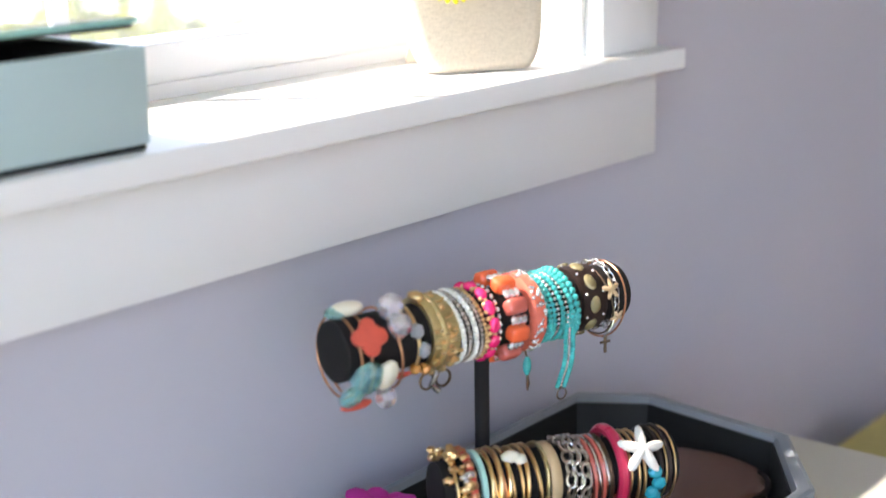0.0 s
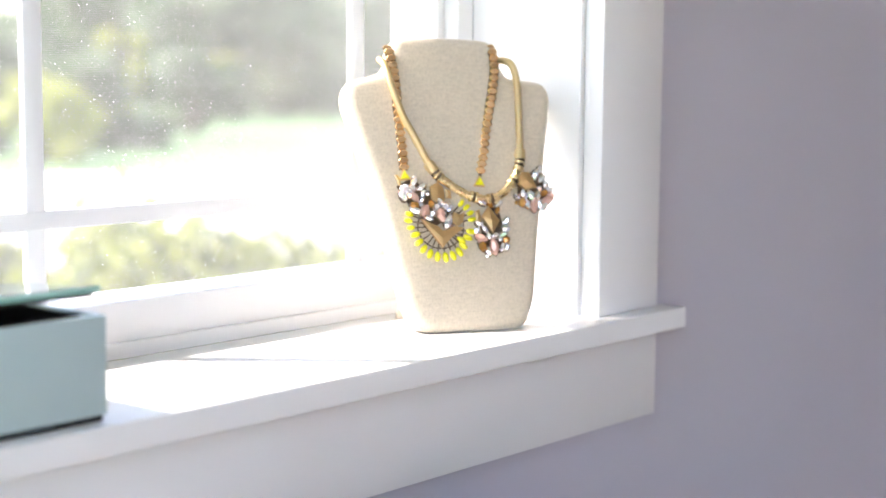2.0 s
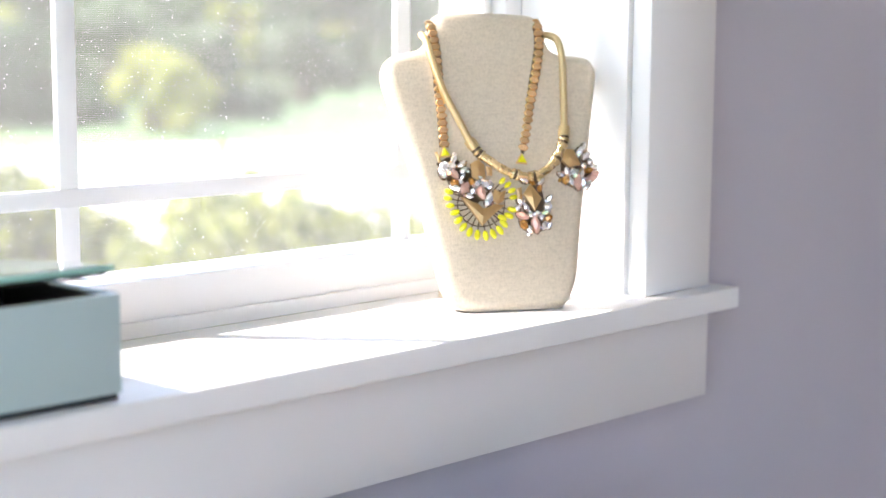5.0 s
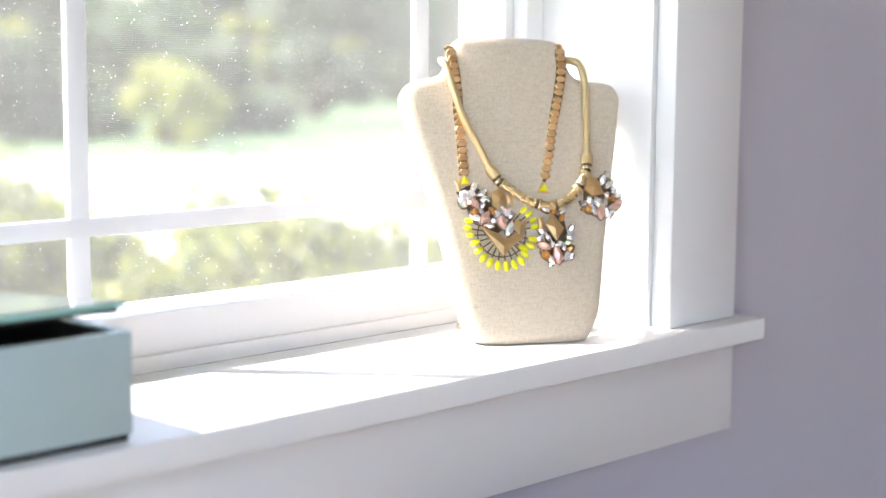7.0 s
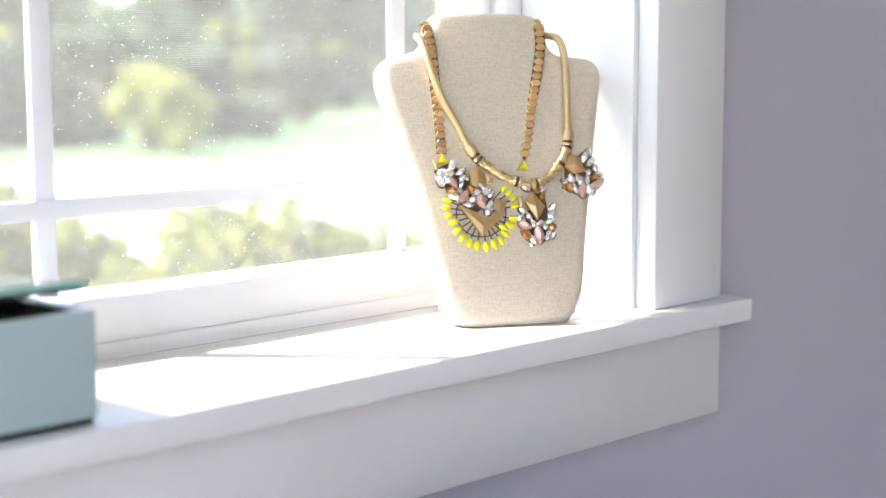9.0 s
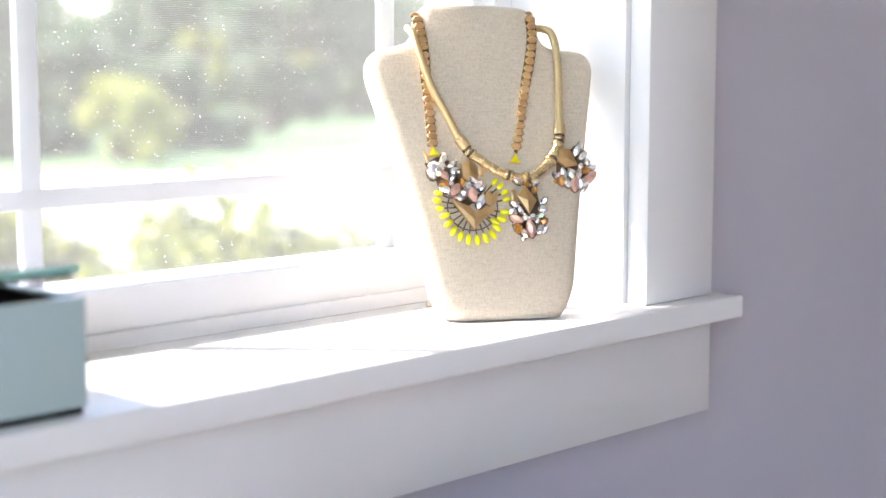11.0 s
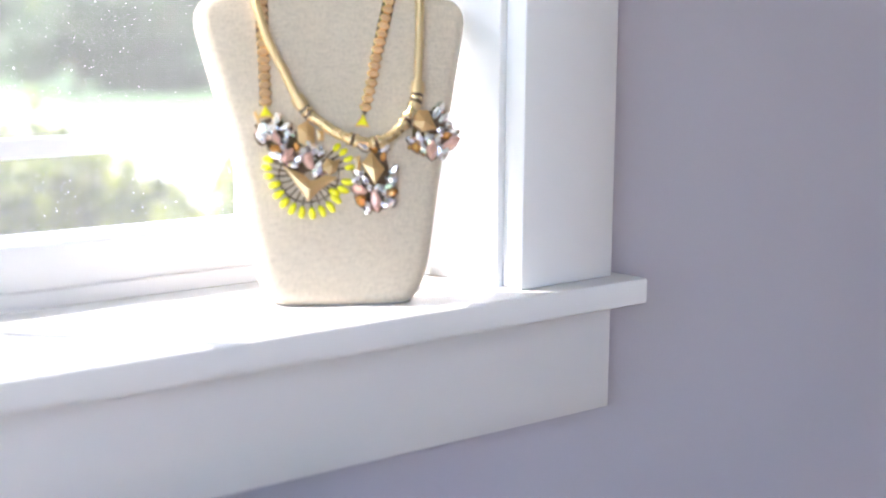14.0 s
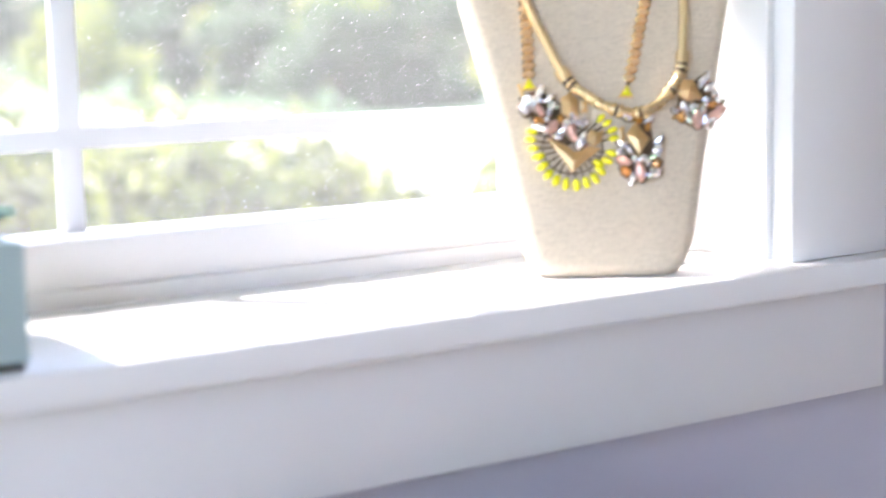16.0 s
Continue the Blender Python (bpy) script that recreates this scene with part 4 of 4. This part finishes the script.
        pts.append(p)
    t = thing(name, bar.at(s), label, cat, group)
    part("ring", tube(bmesh.new(), pts, r_tube, sides, closed=True, flat=flat), material, t)
    return t


def cuff(bar, s0, s1, th, material, label, name="cuff"):
    """A wide band round the roll."""
    t = thing(name, bar.at((s0 + s1) / 2), label, "bracelet", "bracelets on the stand")
    bm = bmesh.new()
    prof = [(s0, 0.0004), (s0, th * 0.7), (s0 + 0.12 * (s1 - s0), th), (s1 - 0.12 * (s1 - s0), th), (s1, th * 0.7), (s1, 0.0004)]
    n = 36
    rings = [[bm.verts.new(bar.at(s, 360 * k / n, bar.r + h)) for k in range(n)] for s, h in prof]
    for i in range(len(rings)):
        a, b = rings[i], rings[(i + 1) % len(rings)]
        for k in range(n):
            bm.faces.new((a[k], a[(k + 1) % n], b[(k + 1) % n], b[k]))
    part("band", bm, material, t)
    return t


def beads(bar, s, count, me, size, label, rad=None, name="bead_bracelet", piece_name="bead", between=None, bsize=0.0, turn=0.0, tilt=0.0, start=0.0, cord=True):
    t = thing(name, bar.at(s), label, "bracelet", "bracelets on the stand")
    R = rad or bar.r + size
    L = (bar.b - bar.a).length
    for k in range(count):
        a = start + 360 * k / count
        piece(piece_name, me, bar.spot(s + tilt * math.cos(radians(a)) / L, a, R, size, turn), t)
        if between:
            piece("spacer", between, bar.spot(s + tilt * math.cos(radians(a + 180 / count)) / L, a + 180 / count, R, bsize), t)
    return t




def cushion_mesh(name, material, sx, sy, sz, power=0.55):
    """A barrel-like bead: a ball with its cheeks pressed flat."""
    bm = ball(bmesh.new(), Matrix(), 18, 12)
    for v in bm.verts:
        v.co = Vector([math.copysign(abs(c) ** power, c) * k for c, k in zip(v.co, (sx, sy, sz))])
    return mesh_of(name, bm, material)


B_CORAL = cushion_mesh("coral_bead", M_CORAL, 0.95, 0.66, 0.62)
B_ROSE = cushion_mesh("rose_bead", M_ROSE, 0.95, 0.66, 0.62)
B_BRONZE = ball_mesh("bronze_bead", M_AGED, 1, 1, 1, 8, 6)
B_PINK = ball_mesh("pink_bead", M_PINK, 0.8, 1.0, 0.6, 12, 8)
B_TURQ = ball_mesh("turquoise_bead", M_TURQ, 1, 1, 1, 8, 6)
B_WHITE = ball_mesh("white_bead", M_WHITE, 1, 1, 1, 8, 6)
B_SILVER = ball_mesh("silver_bead", M_SILVER, 1, 1, 1, 8, 6)
B_GOLD = ball_mesh("gold_bead", M_GOLD, 1, 1, 1, 8, 6)
B_OLIVE = ball_mesh("oval_cabochon", M_OLIVE, 0.8, 1.1, 0.35, 12, 8)
B_COPPER = ball_mesh("copper_bead", M_COPPER, 1, 1, 1, 8, 6)
B_RHINE = gem_mesh("rhinestone", M_CRYSTAL, 0.7, 1.0, 0.7, 8)


def gemstone(bar, s, ang, rad, size, material, shape=(1, 1, 1), name="stone", parent=None, seg=8, rings=5, flat=True, label="", turn=0):
    me = ball_mesh(name, material, *shape, seg=seg, rings=rings, flat=flat)
    return piece(name, me, bar.spot(s, ang, rad, size, turn), parent, label)


# copper wire bangles with stones
b = bangle(BAR1, 0.055, 0.0009, M_COPPER, "copper wire bangle with aqua and shell stones", 0.0042)
gemstone(BAR1, 0.035, 6, 0.0250, 0.0062, M_AQUA, (1.6, 0.9, 0.7), "aqua_stone", b)
gemstone(BAR1, 0.098, 6, 0.0262, 0.0076, M_CREAM, (1.6, 0.8, 0.6), "shell_stone", b, 12, 8, False)
gemstone(BAR1, 0.100, 117, 0.0270, 0.0118, M_AQUA, (0.95, 1.1, 0.6), "aqua_stone", b)
gemstone(BAR1, 0.012, 142, 0.0300, 0.0095, M_AQUA, (0.8, 1.1, 0.6), "aqua_stone", b)
gemstone(BAR1, 0.105, 162, 0.0340, 0.0066, M_CLOVER, (1.8, 0.7, 0.5), "coral_stone", b)
b = bangle(BAR1, 0.135, 0.0009, M_COPPER, "copper wire bangle with a coral clover charm", 0.0042, tilt=0.002)
bm = bmesh.new()
clo = []
for k in range(48):
    a = 2 * math.pi * k / 48
    r = 0.0054 + 0.0036 * abs(math.cos(2 * a)) ** 0.8
    clo.append((r * math.cos(a), r * math.sin(a)))
prism(bm, clo, -0.0014, 0.0014, bev=0.0006)
piece("clover_charm", mesh_of("clover_charm", bm, M_CLOVER), BAR1.spot(0.145, 60, 0.0240, 1.34, 85), b, "carved coral clover")
gemstone(BAR1, 0.188, 118, 0.0270, 0.0090, M_CREAM, (0.85, 1.25, 0.55), "shell_stone", b, 12, 8, False)
gemstone(BAR1, 0.215, 158, 0.0335, 0.0072, M_CLEAR, (1, 1, 1), "crystal_bead", b)
gemstone(BAR1, 0.155, 8, 0.0235, 0.0030, M_COPPER, (1.6, 0.9, 0.7), "copper_knot", b, 8, 6, False)
b = bangle(BAR1, 0.235, 0.0009, M_COPPER, "copper wire bangle with clear faceted beads", 0.0042, tilt=-0.002)
gemstone(BAR1, 0.246, 22, 0.0262, 0.0086, M_CLEAR, (1, 1, 1), "crystal_bead", b)
gemstone(BAR1, 0.240, 54, 0.0262, 0.0082, M_CLEAR, (1, 1, 1), "crystal_bead", b)
gemstone(BAR1, 0.255, 140, 0.0240, 0.0036, M_CLOVER, (2.6, 0.7, 0.5), "coral_stone", b)
b = bangle(BAR1, 0.30, 0.0013, M_GOLD, "gold bangle with grey and amber stones", 0.0006)
gemstone(BAR1, 0.298, 66, 0.0225, 0.0052, M_GREY, (1, 1.05, 0.7), "grey_stone", b, 6, 4)
gemstone(BAR1, 0.315, 98, 0.0225, 0.0052, M_GREY, (1, 1.1, 0.7), "grey_stone", b, 6, 4)
gemstone(BAR1, 0.300, 132, 0.0235, 0.0038, M_AMBER, (1, 1, 1), "amber_bead", b)
gemstone(BAR1, 0.335, 138, 0.0235, 0.0040, M_AMBER, (1, 1, 1), "amber_bead", b)
# engraved gold cuff with raised scrolls
c = cuff(BAR1, 0.350, 0.438, 0.0030, M_CUFF, "wide dull gold cuff with raised curls")
knob = ball_mesh("knob", M_GOLD, 1, 1, 0.5, 10, 6)
for k in range(12):
    a = 30 * k + 8
    piece("knob", knob, BAR1.spot(0.40, a, BAR1.r + 0.0032, 0.0022), c)
    curl = [BAR1.at(0.40 + 0.025 * math.cos(q), a + 11 + 7 * math.sin(q), BAR1.r + 0.0033) for q in (0.5 * j for j in range(10))]
    part("curl", tube(bmesh.new(), curl, 0.0008, 6), M_GOLD, c)
for k in range(34):
    gemstone(BAR1, 0.395 + random.uniform(-0.045, 0.04), random.uniform(72, 165), BAR1.r + random.uniform(0.0030, 0.0048), random.uniform(0.0014, 0.0028), random.choice((M_GOLD, M_CUFF, M_PALEGOLD)), (1.3, 0.8, 0.8), "nugget", c, 6, 4)
b = bangle(BAR1, 0.385, 0.0022, M_CUFF, "chunky gold toggle bracelet", 0.001, name="toggle_bracelet")
gemstone(BAR1, 0.355, 2, 0.0245, 0.0040, M_GOLD, (1.2, 1.6, 0.8), "toggle", b, 10, 8, False)
for sx, rr in ((0.375, 0.0055), (0.43, 0.0060)):
    ring_c = BAR1.at(sx, 170, 0.031)
    part("toggle_ring", tube(bmesh.new(), [ring_c + rr * (BAR1.d * math.cos(q) + BAR1.up * math.sin(q)) for q in (2 * math.pi * k / 20 for k in range(20))], 0.0010, 6, closed=True), M_BRONZE, b)
part("toggle_chain", tube(bmesh.new(), [BAR1.at(0.385, 140, 0.023), BAR1.at(0.385, 155, 0.028), BAR1.at(0.375, 163, 0.033), BAR1.at(0.40, 165, 0.038)], 0.0022, 8), M_SILVER, b)
# white seed bead strands
for s, me_, nb, sz, words in ((0.448, B_WHITE, 44, 0.0020, "white seed beads"), (0.470, B_BRONZE, 46, 0.0017, "dark silver seed beads"), (0.490, B_WHITE, 44, 0.0021, "white seed beads"), (0.511, B_BRONZE, 46, 0.0017, "dark silver seed beads"), (0.526, B_GOLD, 46, 0.0016, "gold seed beads")):
    beads(BAR1, s, nb, me_, sz, "bracelet strand of tiny " + words, tilt=-0.004, name="seed_bead_bracelet")
# hot pink beads between rhinestone rows
t = beads(BAR1, 0.553, 13, B_PINK, 0.0052, "hot pink bead bracelet edged with rhinestones", rad=BAR1.r + 0.0028, tilt=-0.002, name="pink_bracelet", between=B_GOLD, bsize=0.0014)
for k in range(30):
    for s, me_ in ((0.537, B_GOLD), (0.574, B_RHINE)):
        piece("edge_stone", me_, BAR1.spot(s, 12 * k, BAR1.r + 0.0022, 0.0019), t)
# large coral beads with rhinestone spacers
t = thing("coral_bracelet", BAR1.at(0.625), "chunky coral and rose bead bracelet with rhinestone spacers", "bracelet", "bracelets on the stand")
for k in range(9):
    a = 40 * k + 22
    piece("bead", (B_CORAL, B_ROSE)[k % 2], BAR1.spot(0.628, a, BAR1.r + 0.0046, 0.0082), t)
    for j in (-1, 0, 1):
        piece("rhinestone", B_RHINE, BAR1.spot(0.628 + 0.016 * j, a + 20, BAR1.r + 0.0052, 0.0034), t)
# inlaid coral bangle
c = cuff(BAR1, 0.684, 0.726, 0.0058, M_SALMON, "salmon bangle inlaid with silver flowers", "inlaid_bangle")
for k in range(38):
    for j in range(3):
        if random.random() < 0.66:
            piece("inlay", B_SILVER, BAR1.spot(0.692 + 0.013 * j + random.uniform(-0.003, 0.003), 360 / 38 * k + random.uniform(-4, 4), BAR1.r + 0.0056, random.uniform(0.0010, 0.0021)), c)
# turquoise wrap strands with silver rows and a hanging tail
for s, me_, sz in ((0.744, B_TURQ, 0.0019), (0.760, B_TURQ, 0.0018), (0.775, B_SILVER, 0.0014), (0.790, B_TURQ, 0.0019), (0.806, B_SILVER, 0.0014), (0.820, B_TURQ, 0.0020), (0.838, B_TURQ, 0.0024)):
    beads(BAR1, s, 40 if sz < 0.0022 else 32, me_, sz, "turquoise bead wrap bracelet strand", tilt=-0.003, name="turquoise_strand")
t = thing("turquoise_tail", BAR1.at(0.83, 120, 0.022), "hanging tail of turquoise and silver beads", "bracelet", "bracelets on the stand")
for off, me_, sz in ((0.0, B_TURQ, 0.0022), (-0.0035, B_SILVER, 0.0015), (-0.0065, B_TURQ, 0.0018)):
    path = spline([BAR1.at(0.835, 95, 0.022), BAR1.at(0.835, 125, 0.0235), BAR1.at(0.825, 135, 0.030) + Vector((0, 0, -0.012)), BAR1.at(0.80, 135, 0.030) + Vector((0, 0, -0.030))], 7)
    for p in path:
        m = Matrix.Translation(p + BAR1.d * off) @ Matrix.Diagonal((sz, sz, sz, 1))
        piece("bead", me_, m, t)
end = BAR1.at(0.79, 135, 0.030) + Vector((0, 0, -0.036))
part("clasp_ring", tube(bmesh.new(), [end + 0.0042 * (BAR1.d * math.cos(q) + BAR1.up * math.sin(q)) for q in (2 * math.pi * k / 18 for k in range(18))], 0.0007, 6, closed=True), M_BRONZE, t)
t = thing("turquoise_pendant", BAR1.at(0.70, 165, 0.026), "small bronze-set turquoise pendant hanging below", "pendant")
pc = BAR1.at(0.700, 160, 0.036)
piece("stone", B_TURQ, Matrix.Translation(pc) @ Matrix.Diagonal((0.0036, 0.0030, 0.0072, 1)), t)
part("hook", tube(bmesh.new(), [BAR1.at(0.69, 150, 0.024), pc + Vector((0, 0, 0.006))], 0.0008, 6), M_BRONZE, t)
part("drop", tube(bmesh.new(), [pc - Vector((0, 0, 0.006)), pc - Vector((-0.001, 0, 0.013)), pc - Vector((0, 0, 0.018))], [0.0008, 0.0015, 0.0006], 6), M_BRONZE, t)
# leather cuff with oval cabochons
c = cuff(BAR1, 0.865, 0.945, 0.0020, M_LEATHER, "dark leather cuff with oval stones and studs", "leather_cuff")
for k in range(9):
    piece("oval_cabochon", B_OLIVE, BAR1.spot(0.900, 40 * k + 8, BAR1.r + 0.0022, 0.0054), c, "oval olive cabochon")
    piece("stud", B_SILVER, BAR1.spot(0.875, 40 * k + 28, BAR1.r + 0.0022, 0.0012), c)
    piece("stud", B_SILVER, BAR1.spot(0.930, 40 * k + 28, BAR1.r + 0.0022, 0.0012), c)


def star_mesh(name, material, r=1.0, th=0.25):
    bm = bmesh.new()
    top, bot = bm.verts.new((0, 0, th)), bm.verts.new((0, 0, -th * 0.5))
    vs = []
    for k in range(40):
        a = 2 * math.pi * k / 40
        rr = r * (0.66 + 0.34 * math.cos(5 * a))
        vs.append(bm.verts.new((rr * math.cos(a), rr * math.sin(a), 0)))
    mid = [bm.verts.new((0.6 * v.co.x, 0.6 * v.co.y, 0.8 * th)) for v in vs]
    for k in range(40):
        j = (k + 1) % 40
        bm.faces.new((vs[k], vs[j], mid[j], mid[k]))
        bm.faces.new((mid[k], mid[j], top))
        bm.faces.new((vs[j], vs[k], bot))
    return mesh_of(name, bm, material)


STAR_GOLD = star_mesh("starfish_charm", M_TAN)
STAR_WHITE = star_mesh("white_starfish", M_WHITE, 1.0, 0.35)
t = thing("charm_bracelet", BAR1.at(0.97), "silver chain bracelet with starfish and cross charms", "bracelet", "bracelets on the stand")
for k in range(24):
    a = 15 * k
    c0 = BAR1.at(0.972, a, BAR1.r + 0.0016)
    ax = (BAR1.d, BAR1.up * math.cos(radians(a)) + BAR1.front * math.sin(radians(a)), BAR1.front * math.cos(radians(a)) - BAR1.up * math.sin(radians(a)))
    e1, e2 = (ax[0], ax[2]) if k % 2 else (ax[1], ax[2])
    part("link", tube(bmesh.new(), [c0 + 0.0022 * e1 * math.cos(q) + 0.0038 * e2 * math.sin(q) for q in (2 * math.pi * j / 12 for j in range(12))], 0.0006, 6, closed=True), M_SILVER, t)
piece("starfish_charm", STAR_GOLD, BAR1.spot(0.955, 68, BAR1.r + 0.0034, 0.0078, 20), t, "golden starfish charm")
piece("starfish_charm", STAR_GOLD, BAR1.spot(0.965, 112, BAR1.r + 0.0060, 0.0062, 50), t, "golden starfish charm")
cc = BAR1.at(0.945, 140, BAR1.r + 0.010)
part("dangle_chain", tube(bmesh.new(), [BAR1.at(0.965, 110, BAR1.r + 0.004), BAR1.at(0.955, 125, BAR1.r + 0.008), cc], 0.0007, 6), M_SILVER, t)
arm = BAR1.d
bm = bmesh.new()
tube(bm, [cc, cc - Vector((0, 0, 0.0125))], 0.0011, 6)
tube(bm, [cc - Vector((0, 0, 0.0045)) - arm * 0.0042, cc - Vector((0, 0, 0.0045)) + arm * 0.0042], 0.0011, 6)
part("cross_charm", bm, M_BRONZE, t, "dark metal cross charm")
bangle(BAR1, 0.985, 0.0007, M_COPPER, "thin rose gold bangle hanging loosely", 0.0042, tilt=0.004)
bangle(BAR1, 0.955, 0.0007, M_BRONZE, "thin bronze bangle hanging loosely", 0.0030, tilt=-0.004)

# lower roll
t = bangle(BAR2, 0.06, 0.0012, M_GOLD, "gold charm bracelet with clustered nuggets", 0.0010, name="nugget_bracelet")
for k in range(60):
    gemstone(BAR2, 0.07 + random.uniform(-0.055, 0.055), random.uniform(-60, 170), BAR2.r + random.uniform(0.002, 0.007), random.uniform(0.0020, 0.0036), random.choice((M_GOLD, M_GOLD, M_SILVER, M_CHAIN)), (1.2, 0.9, 0.8), "nugget", t, 6, 4)
beads(BAR2, 0.138, 22, B_COPPER, 0.0034, "copper and coral bead bracelet", between=ball_mesh("coral_chip", M_CLOVER, 1, 1.3, 0.8, 8, 6), bsize=0.0028)
cuff(BAR2, 0.185, 0.215, 0.0030, M_MINTBAND, "pale mint band bracelet", "mint_band")
for k, (s, m_, r_) in enumerate(((0.232, M_GOLD, 0.0016), (0.252, M_CHAIN, 0.0015), (0.272, M_GOLD, 0.0019), (0.294, M_COPPER, 0.0017), (0.315, M_CHAIN, 0.0018), (0.338, M_GOLD, 0.0014), (0.405, M_GOLD, 0.0016), (0.465, M_GOLD, 0.0016), (0.500, M_CUFF, 0.0015))):
    bangle(BAR2, s, r_, m_, "slim polished gold bangle", 0.0008, tilt=0.002 * (-1) ** k)
t = bangle(BAR2, 0.38, 0.0012, M_GOLD, "gold bangle with pale shell charms", 0.0012)
gemstone(BAR2, 0.35, 28, 0.0240, 0.0052, M_CREAM, (1.3, 0.9, 0.6), "shell_charm", t, 10, 6, False)
gemstone(BAR2, 0.39, 34, 0.0235, 0.0044, M_CREAM, (1.1, 0.9, 0.6), "shell_charm", t, 10, 6, False)
gemstone(BAR2, 0.33, 110, 0.0240, 0.0050, M_CREAM, (1.0, 1.2, 0.6), "shell_charm", t, 10, 6, False)
cuff(BAR2, 0.52, 0.565, 0.0020, M_TAN, "tan leather band bracelet", "tan_band")
for s, m_ in ((0.600, M_AGED), (0.632, M_SILVER), (0.662, M_AGED)):
    t = thing("chain_bracelet", BAR2.at(s), "chunky silver curb chain bracelet", "bracelet", "bracelets on the stand")
    for k in range(18):
        a = 20 * k + s * 100
        nrm = BAR2.up * math.cos(radians(a)) + BAR2.front * math.sin(radians(a))
        tan_ = BAR2.front * math.cos(radians(a)) - BAR2.up * math.sin(radians(a))
        c0 = BAR2.at(s, a, BAR2.r + 0.0024)
        e1 = (BAR2.d + nrm * (0.5 if k % 2 else -0.5)).normalized()
        part("link", tube(bmesh.new(), [c0 + 0.0034 * e1 * math.cos(q) + 0.0050 * tan_ * math.sin(q) for q in (2 * math.pi * j / 12 for j in range(12))], 0.0011, 6, closed=True), m_, t)
for k, (s, m_) in enumerate(((0.685, M_SILVER), (0.705, M_ROSE), (0.722, M_SILVER), (0.742, M_ROSE), (0.758, M_SILVER), (0.775, M_BRONZE))):
    bangle(BAR2, s, 0.0013, m_, "slim silver and rose woven bangle", 0.0006, tilt=-0.002, wave=0.0004)
bangle(BAR2, 0.815, 0.0042, M_RASP, "thick raspberry pink bangle", 0.0008, name="pink_bangle")
bangle(BAR2, 0.85, 0.0012, M_GOLD, "slim polished gold bangle", 0.0010)
bangle(BAR2, 0.875, 0.0012, M_GOLD, "slim polished gold bangle", 0.0030)
t = bangle(BAR2, 0.90, 0.0012, M_GOLD, "gold bangle with a white starfish", 0.0020, name="starfish_bangle")
piece("white_starfish", STAR_WHITE, BAR2.spot(0.885, 52, BAR2.r + 0.0078, 0.0170, 10), t, "white carved starfish")
t = thing("teal_beads", BAR2.at(0.93, 110, 0.024), "cluster of teal nugget beads", "bracelet", "bracelets on the stand")
for a, s in ((85, 0.93), (105, 0.945), (125, 0.93), (140, 0.95)):
    gemstone(BAR2, s, a, 0.0245, 0.0052, M_TEAL, (1, 0.9, 0.8), "nugget", t, 8, 6)
for s, m_ in ((0.955, M_LEATHER), (0.985, M_LEATHER)):
    bangle(BAR2, s, 0.0020, m_, "dark brown polished bangle", 0.0004)
for s in (0.97, 1.0):
    bangle(BAR2, s, 0.0008, M_GOLD, "thin gold bangle at the end of the roll", 0.0030, tilt=0.002)

# magenta felt flower behind the low roll
t = thing("felt_flower", (-0.440, -0.062, TZ + 0.052), "magenta felt flower lying on the tray rim", "flower")
bm = bmesh.new()
for k in range(9):
    a = 40 * k
    ball(bm, Matrix.Translation((-0.440, -0.062, TZ + 0.058)) @ pose(0, 0, 0, 0, 0, a) @ Matrix.Translation((0.016, 0, 0.002 * (k % 3))) @ pose(0, 0, 0, 0, -18, 0) @ Matrix.Diagonal((0.014, 0.0105, 0.0042, 1)), 10, 6)
part("petals", bm, M_MAGENTA, t)
part("centre", ball(bmesh.new(), Matrix.Translation((-0.440, -0.062, TZ + 0.063)) @ Matrix.Diagonal((0.007, 0.007, 0.005, 1))), M_MAGENTA, t)

# low stool past the table's end, with a folded straw-yellow throw
t = thing("footstool", (0.37, -0.17, 0), "wooden stool beside the table", "stool")
part("seat", boxes((0.17, 0.57, -0.325, -0.025, 0.515, 0.54), bev=0.006), M_BARK, t)
for lx in (0.19, 0.52):
    for ly in (-0.305, -0.075):
        part("leg", boxes((lx, lx + 0.03, ly, ly + 0.03, 0, 0.5148), bev=0.003), M_BARK, t)
bm = boxes((0.19, 0.55, -0.305, -0.04, 0.5405, 0.566), (0.195, 0.545, -0.30, -0.045, 0.5665, 0.590), bev=0.009)
tagged(part("folded_throw", bm, M_STRAW), "folded straw-yellow knitted throw on the stool", "blanket")
